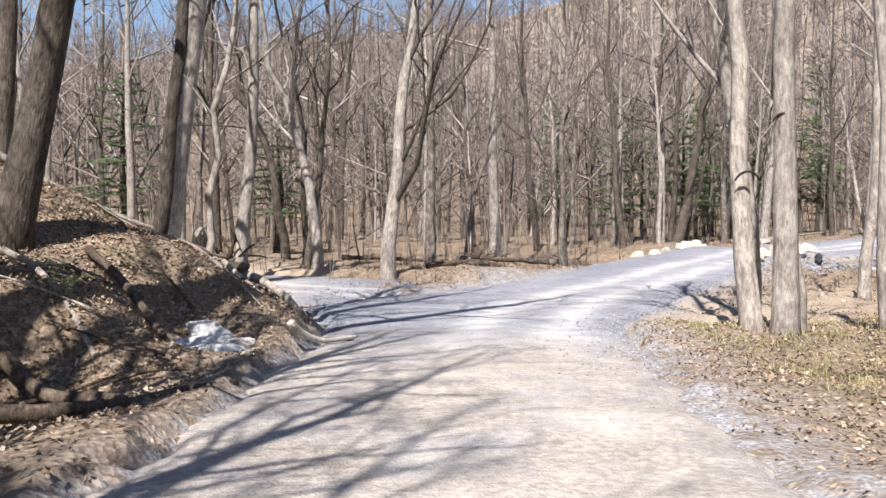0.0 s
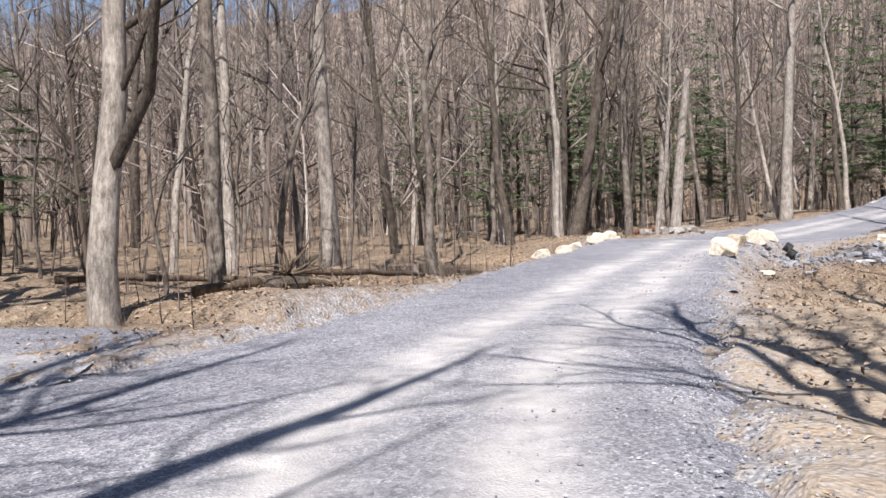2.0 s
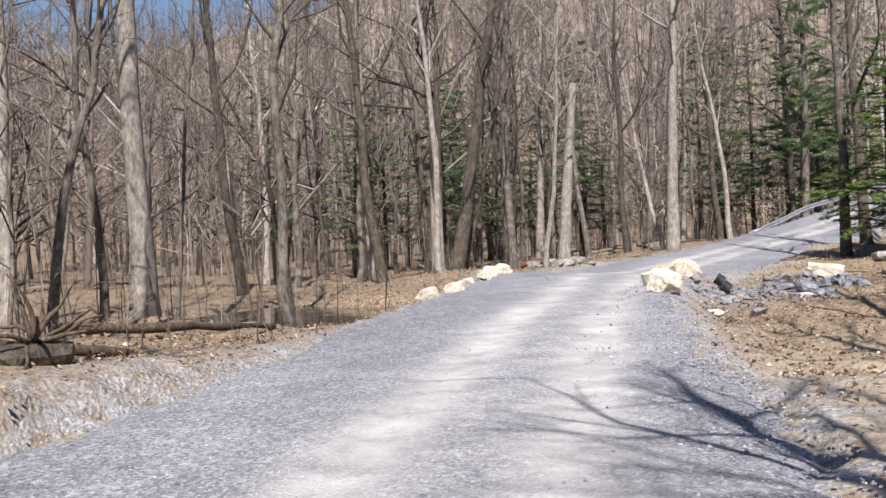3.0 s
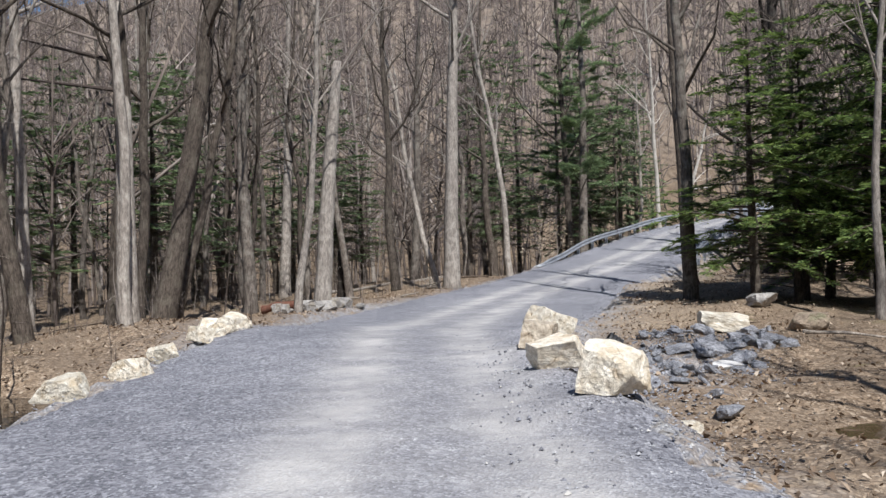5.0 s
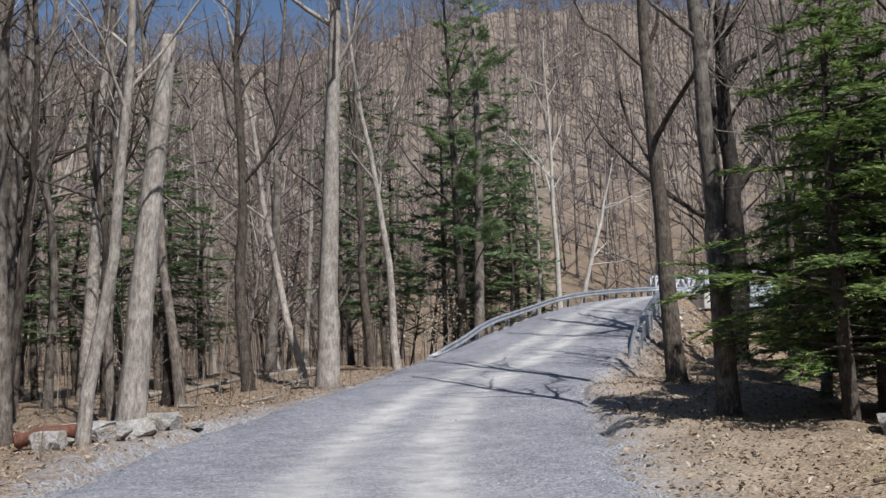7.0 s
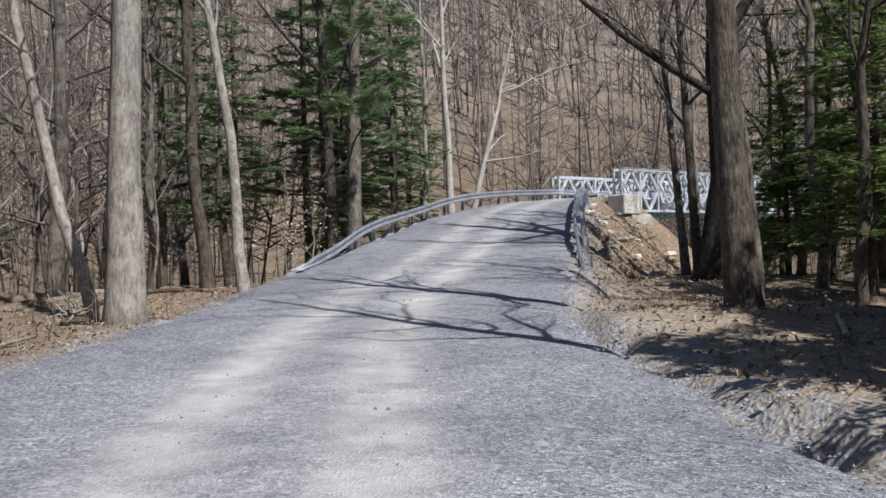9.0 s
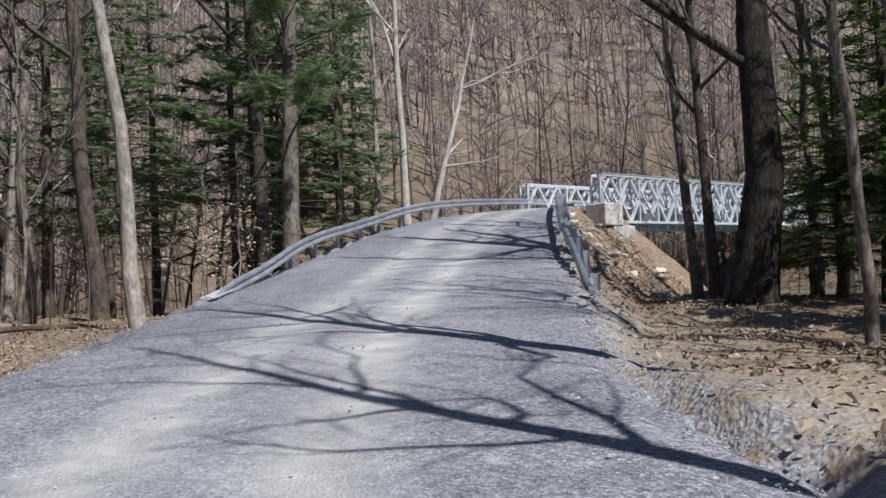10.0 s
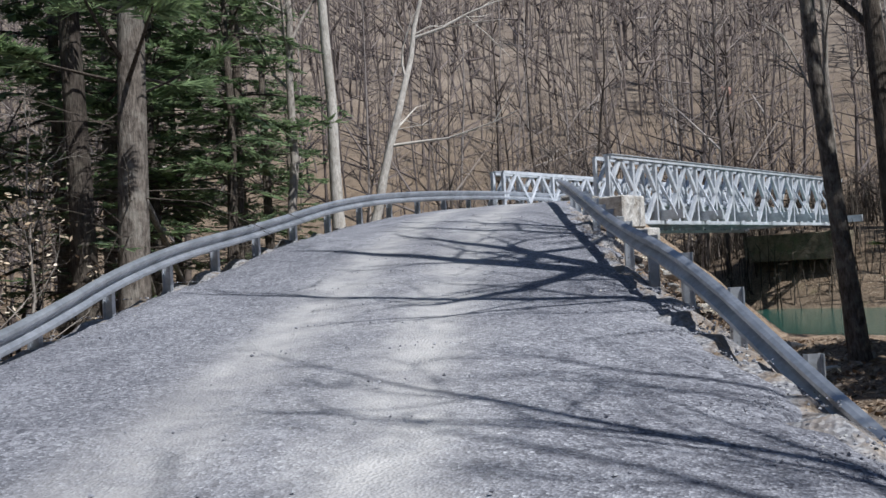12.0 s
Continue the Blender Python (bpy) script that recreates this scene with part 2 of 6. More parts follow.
# ---- materials ----
class Look:
    """A procedural material, with short ways to add its nodes."""

    def __init__(self, name, rough=0.85, metal=0.0, spec=0.3):
        self.m = bpy.data.materials.new(name)
        self.m.use_nodes = True
        self.t = self.m.node_tree
        self.b = self.t.nodes["Principled BSDF"]
        self.b.inputs["Roughness"].default_value = rough
        self.b.inputs["Metallic"].default_value = metal
        self.b.inputs["Specular IOR Level"].default_value = spec
        self.where = self.t.nodes.new("ShaderNodeTexCoord").outputs["Object"]

    def node(self, kind, **values):
        n = self.t.nodes.new("ShaderNode" + kind)
        for k, v in values.items():
            n.inputs[k.replace("_", " ")].default_value = v
        return n

    def link(self, a, b):
        self.t.links.new(a, b)

    def stretch(self, sx, sy, sz, coord=None):
        n = self.node("Mapping")
        n.inputs["Scale"].default_value = (sx, sy, sz)
        self.link(coord or self.where, n.inputs["Vector"])
        return n.outputs[0]

    def noise(self, scale, detail=5.0, coord=None, rough=0.6):
        n = self.node("TexNoise", Scale=scale, Detail=detail, Roughness=rough)
        self.link(coord or self.where, n.inputs["Vector"])
        return n.outputs["Fac"]

    def cells(self, scale, coord=None, feature="F1", out="Distance", rand=1.0):
        n = self.node("TexVoronoi", Scale=scale, Randomness=rand)
        n.feature = feature
        self.link(coord or self.where, n.inputs["Vector"])
        return n.outputs[out]

    def ramp(self, fac, *stops):
        n = self.node("ValToRGB")
        e = n.color_ramp.elements
        while len(e) < len(stops):
            e.new(0.5)
        for el, (p, c) in zip(e, stops):
            el.position, el.color = p, (*c, 1) if len(c) == 3 else c
        self.link(fac, n.inputs[0])
        return n.outputs[0]

    def mix(self, fac, a, b, how="MIX"):
        n = self.node("Mix")
        n.data_type, n.blend_type = "RGBA", how
        for sock, v in ((n.inputs[0], fac), (n.inputs[6], a), (n.inputs[7], b)):
            if isinstance(v, (int, float)):
                sock.default_value = v
            elif isinstance(v, tuple):
                sock.default_value = (*v, 1)
            else:
                self.link(v, sock)
        return n.outputs[2]

    def math(self, op, a, b=0.0):
        n = self.node("Math")
        n.operation = op
        for sock, v in zip(n.inputs, (a, b)):
            if isinstance(v, (int, float)):
                sock.default_value = v
            else:
                self.link(v, sock)
        return n.outputs[0]

    def random(self):
        return self.node("ObjectInfo").outputs["Random"]

    def island(self):
        return self.node("NewGeometry").outputs["Random Per Island"]

    def attr(self, name):
        n = self.node("Attribute")
        n.attribute_name = name
        return n.outputs["Color"]

    def bump(self, height, strength=0.5, distance=0.02, after=None):
        n = self.node("Bump", Strength=strength, Distance=distance)
        self.link(height, n.inputs["Height"])
        if after:
            self.link(after, n.inputs["Normal"])
        self.link(n.outputs[0], self.b.inputs["Normal"])
        return n.outputs[0]

    def colour(self, c):
        self.link(c, self.b.inputs["Base Color"])
        return self.m


def bark(name, dark, light, furrow=0.6, blotch=(0.5, 0.5, 0.45), amount=0.35):
    k = Look(name, 0.9, spec=0.15)
    tall = k.stretch(1, 1, 0.3)
    ridges, fine = k.noise(15, 7, tall, 0.7), k.noise(55, 4, k.stretch(1, 1, 0.5))
    plates = k.cells(17, k.stretch(1, 1, 0.22), "DISTANCE_TO_EDGE")
    base = k.ramp(ridges, (0.34, dark), (0.66, light))
    base = k.mix(min(0.75, furrow * 0.7), base, k.ramp(plates, (0.0, (0.5, 0.48, 0.46)), (0.16, (1.06, 1.06, 1.06))), "MULTIPLY")
    base = k.mix(k.ramp(k.noise(2.6, 5), (0.5, (0, 0, 0)), (0.6, (amount,) * 3)), base, blotch)
    base = k.mix(k.ramp(k.noise(1.3, 4, k.stretch(1, 1, 0.5)), (0.5, (0, 0, 0)), (0.68, (0.55,) * 3)), base, dark)
    base = k.mix(0.55, base, k.ramp(k.random(), (0, (0.62, 0.6, 0.58)), (1, (1.3, 1.24, 1.17))), "MULTIPLY")
    base = k.mix(0.45, base, k.ramp(fine, (0.3, (0.5, 0.5, 0.5)), (0.7, (1.35, 1.35, 1.35))), "MULTIPLY")
    n = k.bump(ridges, furrow, 0.05)
    k.bump(plates, furrow * 0.8, 0.03, n)
    return k.colour(base)


BARK_PALE = bark("bark_pale", (0.15, 0.132, 0.116), (0.46, 0.42, 0.375), 0.35, (0.55, 0.52, 0.46))
BARK_MID = bark("bark_mid", (0.062, 0.053, 0.045), (0.25, 0.217, 0.188), 0.6, (0.42, 0.4, 0.35), 0.3)
BARK_DARK = bark("bark_dark", (0.045, 0.037, 0.031), (0.16, 0.134, 0.112), 0.9, (0.26, 0.24, 0.19), 0.25)
# Near-black bark of the stump; on the big tree shade is put into it.
BARK_BLACK = bark("bark_black", (0.022, 0.019, 0.016), (0.085, 0.072, 0.062), 1.0, (0.2, 0.19, 0.17), 0.2)
BARK_WHITE = bark("bark_white", (0.38, 0.35, 0.31), (0.72, 0.68, 0.62), 0.3, (0.3, 0.27, 0.23), 0.4)
DEAD_WOOD = bark("dead_wood", (0.2, 0.175, 0.148), (0.5, 0.455, 0.395), 0.5, (0.1, 0.08, 0.06), 0.4)
ROTTEN_WOOD = bark("rotten_wood", (0.06, 0.046, 0.036), (0.2, 0.155, 0.115), 0.7, (0.06, 0.045, 0.035), 0.5)


def twig_look():
    k = Look("twigs", 0.9, spec=0.1)
    tone = k.ramp(k.random(), (0, (0.1, 0.078, 0.065)), (0.5, (0.17, 0.14, 0.122)), (1, (0.27, 0.23, 0.205)))
    return k.colour(k.mix(0.4, tone, k.ramp(k.noise(1.1, 2), (0.35, (0.6, 0.58, 0.58)), (0.65, (1.3, 1.25, 1.2))), "MULTIPLY"))


def wood_stuff_look():
    k = Look("distant_bark", 0.9, spec=0.1)
    tone = k.ramp(k.island(), (0, (0.045, 0.036, 0.03)), (0.38, (0.125, 0.103, 0.088)), (0.74, (0.195, 0.165, 0.143)), (0.93, (0.31, 0.275, 0.245)), (1, (0.45, 0.41, 0.37)))
    return k.colour(k.mix(0.5, tone, k.ramp(k.noise(0.12, 3), (0.35, (0.7, 0.64, 0.64)), (0.65, (1.2, 1.15, 1.1))), "MULTIPLY"))


def hill_bark_look():
    k = Look("hillside_bark", 0.9, spec=0.1)
    tone = k.ramp(k.island(), (0, (0.1, 0.083, 0.075)), (0.6, (0.17, 0.143, 0.13)), (0.94, (0.24, 0.205, 0.185)), (1, (0.38, 0.345, 0.31)))
    return k.colour(k.mix(0.6, tone, k.ramp(k.noise(0.05, 4), (0.35, (0.7, 0.66, 0.68)), (0.65, (1.25, 1.2, 1.15))), "MULTIPLY"))


# Dark brush tone, with the shade on the far bank put into it too.
def brush_look():
    k = Look("dark_brush", 0.9, spec=0.1)
    return k.colour(k.ramp(k.island(), (0, (0.03, 0.024, 0.019)), (0.7, (0.075, 0.06, 0.048)), (1, (0.17, 0.14, 0.11))))


TWIG, FAR_BARK, HILL_BARK, DARK_BRUSH = twig_look(), wood_stuff_look(), hill_bark_look(), brush_look()


def needle_look(name, deep, fresh):
    k = Look(name, 0.6, spec=0.35)
    tone = k.ramp(k.island(), (0, deep), (0.55, tuple((a + b) / 2 for a, b in zip(deep, fresh))), (1, fresh))
    tone = k.mix(0.5, tone, k.ramp(k.noise(0.9, 3), (0.35, (0.55, 0.6, 0.55)), (0.65, (1.35, 1.3, 1.15))), "MULTIPLY")
    k.colour(tone)
    glow = k.node("BsdfTranslucent")
    k.link(tone, glow.inputs["Color"])
    both = k.node("MixShader")
    both.inputs[0].default_value = 0.42
    k.link(k.b.outputs[0], both.inputs[1])
    k.link(glow.outputs[0], both.inputs[2])
    k.link(both.outputs[0], k.t.nodes["Material Output"].inputs[0])
    return k.m


NEEDLE = needle_look("hemlock_needles", (0.04, 0.078, 0.028), (0.3, 0.4, 0.12))
NEEDLE_DARK = needle_look("old_hemlock_needles", (0.065, 0.1, 0.055), (0.29, 0.38, 0.19))
NEEDLE_PINE = needle_look("pine_needles", (0.1, 0.15, 0.08), (0.34, 0.44, 0.22))


def leaf_look():
    k = Look("dry_leaf", 0.75, spec=0.25)
    tone = k.ramp(k.island(), (0, (0.13, 0.092, 0.065)), (0.3, (0.22, 0.158, 0.108)), (0.65, (0.33, 0.245, 0.17)), (0.9, (0.42, 0.33, 0.24)), (1, (0.56, 0.48, 0.39)))
    return k.colour(k.mix(0.5, tone, k.ramp(k.noise(0.6, 3), (0.35, (0.55, 0.52, 0.5)), (0.65, (1.05, 1.02, 0.95))), "MULTIPLY"))


def litter_look():
    k = Look("leaf_litter", 0.9, spec=0.15)
    warp = k.node("TexNoise", Scale=6.0, Detail=2.0)
    k.link(k.where, warp.inputs["Vector"])
    add = k.node("VectorMath")
    add.operation = "MULTIPLY_ADD"
    k.link(warp.outputs["Color"], add.inputs[0])
    add.inputs[1].default_value = (0.12, 0.12, 0.12)
    k.link(k.where, add.inputs[2])
    w = add.outputs[0]
    one = k.ramp(k.cells(15, w, out="Color"), (0.1, (0.085, 0.058, 0.04)), (0.4, (0.22, 0.158, 0.105)), (0.7, (0.37, 0.28, 0.195)), (0.95, (0.58, 0.48, 0.37)))
    two = k.ramp(k.cells(27, w, out="Color"), (0.1, (0.075, 0.052, 0.036)), (0.5, (0.26, 0.19, 0.13)), (0.95, (0.5, 0.4, 0.29)))
    base = k.mix(k.ramp(k.noise(9, 3), (0.45, (0, 0, 0)), (0.55, (1, 1, 1))), one, two)
    gaps = k.ramp(k.cells(15, w, "DISTANCE_TO_EDGE"), (0.0, (0.35, 0.33, 0.3)), (0.08, (1, 1, 1)))
    base = k.mix(0.8, base, gaps, "MULTIPLY")
    base = k.mix(0.5, base, k.ramp(k.noise(0.7, 4), (0.35, (0.6, 0.57, 0.54)), (0.65, (1.02, 1.0, 0.96))), "MULTIPLY")
    soil = k.ramp(k.noise(0.45, 5), (0.4, (0, 0, 0)), (0.66, (0.8, 0.8, 0.8)))
    base = k.mix(soil, base, k.ramp(k.noise(14, 4), (0.3, (0.075, 0.056, 0.042)), (0.7, (0.3, 0.228, 0.16))))
    moss = k.ramp(k.noise(0.8, 4), (0.62, (0, 0, 0)), (0.74, (0.35, 0.35, 0.35)))
    base = k.mix(moss, base, (0.17, 0.165, 0.06))
    # the far hills' greyer look, put into the litter colour by height
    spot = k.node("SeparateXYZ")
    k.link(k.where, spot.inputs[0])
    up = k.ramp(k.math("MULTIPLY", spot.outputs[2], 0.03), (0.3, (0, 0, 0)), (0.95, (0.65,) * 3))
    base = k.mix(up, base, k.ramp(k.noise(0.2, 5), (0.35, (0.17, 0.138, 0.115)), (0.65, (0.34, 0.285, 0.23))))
    # bare stony fill on the banks by the bridge
    masks = k.node("SeparateColor")
    k.link(k.attr("fill"), masks.inputs[0])
    bare = k.math("MULTIPLY", masks.outputs[1], k.ramp(k.noise(1.3, 5), (0.3, (0.35,) * 3), (0.55, (1, 1, 1))))
    base = k.mix(bare, base, k.ramp(k.noise(18, 6), (0.3, (0.27, 0.21, 0.15)), (0.7, (0.5, 0.41, 0.3))))
    fill = k.math("MULTIPLY", masks.outputs[0], k.ramp(k.noise(1.6, 4), (0.35, (0.4,) * 3), (0.55, (1, 1, 1))))
    base = k.mix(fill, base, k.ramp(k.cells(13, w, out="Color"), (0.1, (0.13, 0.085, 0.055)), (0.6, (0.31, 0.22, 0.145)), (0.95, (0.5, 0.4, 0.3))))
    # gravel spilled off the road
    spill = k.math("MULTIPLY", masks.outputs[2], k.ramp(k.noise(3.5, 6), (0.32, (0.0,) * 3), (0.56, (1, 1, 1))))
    base = k.mix(spill, base, k.ramp(k.cells(34, out="Color"), (0.05, (0.17, 0.165, 0.17)), (0.5, (0.27, 0.265, 0.27)), (0.95, (0.46, 0.45, 0.44))))
    n = k.bump(k.noise(1.7, 4), 0.25, 0.3)
    k.bump(k.cells(15, w), 0.8, 0.03, n)
    return k.colour(base)


def gravel_look(name):
    k = Look(name, 0.9, spec=0.2)
    tone = k.ramp(k.cells(38, out="Color"), (0.05, (0.1, 0.1, 0.115)), (0.5, (0.245, 0.247, 0.272)), (0.85, (0.42, 0.422, 0.45)), (0.97, (0.62, 0.62, 0.64)))
    coarse = k.ramp(k.cells(17, out="Color"), (0.1, (0.13, 0.13, 0.15)), (0.9, (0.44, 0.442, 0.47)))
    base = k.mix(k.ramp(k.noise(5, 3), (0.5, (0, 0, 0)), (0.62, (1, 1, 1))), tone, coarse)
    base = k.mix(0.75, base, k.ramp(k.cells(38, feature="DISTANCE_TO_EDGE"), (0.0, (0.45, 0.45, 0.45)), (0.1, (1, 1, 1))), "MULTIPLY")
    sep = k.node("SeparateColor")
    k.link(k.attr("wear"), sep.inputs[0])
    fine = k.mix(k.noise(70, 3), (0.4, 0.385, 0.37), (0.58, 0.56, 0.54))
    dust = k.math("MULTIPLY", sep.outputs[0], k.ramp(k.noise(1.3, 5), (0.3, (0.35,) * 3), (0.6, (1, 1, 1))))
    base = k.mix(k.math("MULTIPLY", dust, 0.95), base, fine)
    tan = k.mix(k.ramp(k.noise(14, 7), (0.35, (0, 0, 0)), (0.65, (1, 1, 1))), (0.3, 0.26, 0.215), (0.52, 0.462, 0.4))
    tan = k.mix(k.ramp(k.noise(1.1, 5), (0.48, (0, 0, 0)), (0.66, (0.4,) * 3)), tan, base)
    base = k.mix(k.math("MULTIPLY", sep.outputs[1], k.ramp(k.noise(0.8, 4), (0.3, (0.6,) * 3), (0.6, (1, 1, 1)))), base, tan)
    base = k.mix(0.5, base, k.ramp(k.noise(0.35, 4), (0.35, (0.68, 0.68, 0.7)), (0.65, (1.2, 1.19, 1.17))), "MULTIPLY")
    base = k.mix(0.5, base, k.ramp(k.noise(1.9, 5), (0.35, (0.7, 0.7, 0.72)), (0.65, (1.2, 1.19, 1.17))), "MULTIPLY")
    n = k.bump(k.noise(2.2, 3), 0.2, 0.15)
    k.bump(k.cells(38), 0.7, 0.02, n)
    return k.colour(base)


def stone_look(name, dark, light, stain, rough=0.85):
    k = Look(name, rough, spec=0.3)
    base = k.ramp(k.noise(3, 6), (0.34, dark), (0.58, light))
    base = k.mix(k.ramp(k.noise(2.1, 4), (0.5, (0, 0, 0)), (0.66, (0.8,) * 3)), base, stain)
    base = k.mix(0.4, base, k.ramp(k.random(), (0, (0.7, 0.7, 0.7)), (1, (1.25, 1.22, 1.2))), "MULTIPLY")
    base = k.mix(0.4, base, k.ramp(k.noise(22, 5), (0.35, (0.6, 0.58, 0.55)), (0.65, (1.25, 1.25, 1.25))), "MULTIPLY")
    crack = k.ramp(k.cells(3.2, feature="DISTANCE_TO_EDGE"), (0.0, (0.35, 0.3, 0.25)), (0.035, (1, 1, 1)))
    base = k.mix(k.ramp(k.noise(2.4, 3), (0.48, (0, 0, 0)), (0.6, (0.8,) * 3)), base, k.mix(1.0, base, crack, "MULTIPLY"))
    n = k.bump(k.noise(6, 6), 0.9, 0.08)
    k.bump(k.cells(9, feature="DISTANCE_TO_EDGE"), 0.25, 0.02, n)
    return k.colour(base)


STONE_TAN = stone_look("sandstone", (0.56, 0.48, 0.36), (0.88, 0.83, 0.71), (0.58, 0.46, 0.3))
STONE_DARK = stone_look("dark_slate", (0.15, 0.153, 0.17), (0.4, 0.41, 0.44), (0.24, 0.24, 0.25), 0.6)
STONE_GREY = stone_look("grey_stone", (0.22, 0.21, 0.2), (0.46, 0.44, 0.41), (0.3, 0.26, 0.2))
STONE_BROWN = stone_look("brown_stone", (0.16, 0.125, 0.09), (0.34, 0.27, 0.2), (0.2, 0.2, 0.12))
STONE_WHITE = stone_look("white_stone", (0.58, 0.57, 0.55), (0.8, 0.79, 0.77), (0.46, 0.45, 0.43))
STONE_RED = stone_look("red_rock", (0.2, 0.1, 0.075), (0.42, 0.24, 0.18), (0.5, 0.42, 0.38))
STONE_BUFF = stone_look("weathered_sandstone", (0.3, 0.25, 0.19), (0.6, 0.53, 0.42), (0.3, 0.22, 0.14))
CONCRETE = stone_look("concrete", (0.42, 0.4, 0.37), (0.62, 0.6, 0.56), (0.36, 0.32, 0.27))


def metal_look(name, base, light, rough=0.45, metal=0.75):
    k = Look(name, rough, metal, 0.5)
    c = k.ramp(k.noise(2.5, 5), (0.35, base), (0.65, light))
    c = k.mix(0.4, c, k.ramp(k.cells(22, out="Color"), (0.1, (0.75,) * 3), (0.9, (1.15,) * 3)), "MULTIPLY")
    return k.colour(c)


GALVANISED = metal_look("galvanised_steel", (0.42, 0.44, 0.47), (0.62, 0.64, 0.67))
BRIDGE_STEEL = metal_look("bridge_steel", (0.5, 0.52, 0.55), (0.74, 0.76, 0.78), 0.5, 0.3)
FOREST_FLOOR, GRAVEL, DRY_LEAF = litter_look(), gravel_look("gravel"), leaf_look()


def stone_stuff_look():
    k = Look("loose_stone", 0.85, spec=0.3)
    return k.colour(k.mix(0.4, k.ramp(k.island(), (0, (0.12, 0.12, 0.135)), (0.6, (0.27, 0.272, 0.295)), (0.95, (0.42, 0.42, 0.43)), (1, (0.58, 0.55, 0.49))),
                          k.ramp(k.noise(50, 3), (0.35, (0.7,) * 3), (0.65, (1.25,) * 3)), "MULTIPLY"))


def water_look(name, tone, rough, wave):
    k = Look(name, rough, spec=0.5)
    k.b.inputs["Base Color"].default_value = (*tone, 1)
    k.bump(k.noise(wave, 3), 0.35, 0.05)
    return k.m


LOOSE_STONE = stone_stuff_look()
WATER = water_look("river_water", (0.03, 0.11, 0.085), 0.12, 2.2)
POOL = water_look("still_water", (0.03, 0.024, 0.018), 0.04, 1.2)
MUD_WATER = water_look("muddy_water", (0.09, 0.062, 0.035), 0.08, 1.6)

# ---- ground, road, water ----
def steps(lo, hi, fine, far):
    """Even steps from lo to hi, growing beyond them as far as far."""
    mid = np.arange(lo, hi, fine)
    grow, s = [], fine
    while sum(grow) < far:
        s *= 1.13
        grow.append(s)
    g = np.cumsum(grow)
    return np.concatenate([lo - g[::-1], mid, mid[-1] + g])


def sheet(xs, ys):
    """Triangles of a grid of points."""
    nx, ny = len(xs), len(ys)
    i, j = np.meshgrid(np.arange(nx - 1), np.arange(ny - 1), indexing="ij")
    return quads(np.stack([i * ny + j, (i + 1) * ny + j, (i + 1) * ny + j + 1, i * ny + j + 1], -1))


def build_ground():
    xs, ys = steps(-14, 68, 0.26, 800), steps(-2, 80, 0.26, 800)
    x, y = (a.ravel() for a in np.meshgrid(xs, ys, indexing="ij"))
    z = height(x, y)
    inside = np.where((y > -39) & (x < 66), np.minimum(-side(right_edge, x, y), side(left_edge, x, y)), -1)
    on = inside > 0.2
    z = z - 0.12 * np.clip((inside - 0.2) / 0.4, 0, 1)
    near = (np.abs(x - 28) < 48) & (np.abs(y - 38) < 50)
    rough_ = np.array([noise.noise(Vector((a * 1.4, b * 1.4, 3.0))) * 0.06 + noise.noise(Vector((a * 2.9, b * 2.9, 9.0))) * 0.022 if n else 0.0
                       for a, b, n in zip(x, y, near)])
    slope = np.clip((x - 46) / 5, 0, 1) * np.clip((67 - x) / 3, 0, 1) * np.clip((70.5 - y) / 2, 0, 1) * np.clip((y - 58) / 3, 0, 1)
    z = z + np.where(on, 0, rough_ * (1 + 2.2 * slope))
    me = mesh_of("ground", np.stack([x, y, z], 1), sheet(xs, ys))
    fill = 0.7 * np.clip((x - 47) / 6, 0, 1) * np.clip((72 - x) / 4, 0, 1) * np.clip((72 - y) / 3, 0, 1) * np.clip((y - 60) / 3, 0, 1)
    edge_r = side(right_edge, x, y)
    bare = np.clip((edge_r + 0.5) / 0.5, 0, 1) * np.clip((6.5 - edge_r) / 3, 0, 1) * np.clip((y - 14) / 5, 0, 1) * np.clip((37 - y) / 6, 0, 1) * 0.85
    low = np.clip((edge_r + 0.5) / 0.5, 0, 1) * np.clip((4.5 - edge_r) / 3, 0, 1) * np.clip((y - 44) / 4, 0, 1) * np.clip((47 - x) / 4, 0, 1) * 0.5
    bare = np.maximum(np.maximum(bare, low), np.clip((x + 12) / 3, 0, 1) * np.clip((-2.5 - x) / 3, 0, 1) * np.clip((y - 22) / 2, 0, 1) * np.clip((36 - y) / 3, 0, 1) * 0.8)
    gap = np.maximum(edge_r, -side(left_edge, x, y))
    spill = np.where((y > -40) & (x < 60), np.exp(-np.maximum(gap - 0.2, 0) / 0.55), 0)
    rubble = np.exp(-(((x - 19.2) * 0.83 + (y - 42.9) * 0.56) / 2.6) ** 2 - ((-(x - 19.2) * 0.56 + (y - 42.9) * 0.83) / 1.2) ** 2)
    spill = spill * np.where((side(left_edge, x, y) < 0) & (y < 20), 0.2, 1)
    spill = np.maximum(spill, np.clip(rubble * 1.6, 0, 1))
    col = me.color_attributes.new("fill", "FLOAT_COLOR", "POINT")
    col.data.foreach_set("color", np.stack([fill, bare, spill, np.ones(len(x))], 1).astype(np.float32).ravel())
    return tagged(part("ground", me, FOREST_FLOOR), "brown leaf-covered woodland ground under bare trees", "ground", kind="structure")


def even(line, n):
    """n points at even lengths along a line."""
    s = np.concatenate([[0], np.cumsum(np.linalg.norm(np.diff(line[:, :2], axis=0), axis=1))])
    u = np.linspace(0, s[-1], n)
    return np.stack([np.interp(u, s, line[:, i]) for i in range(line.shape[1])], 1)


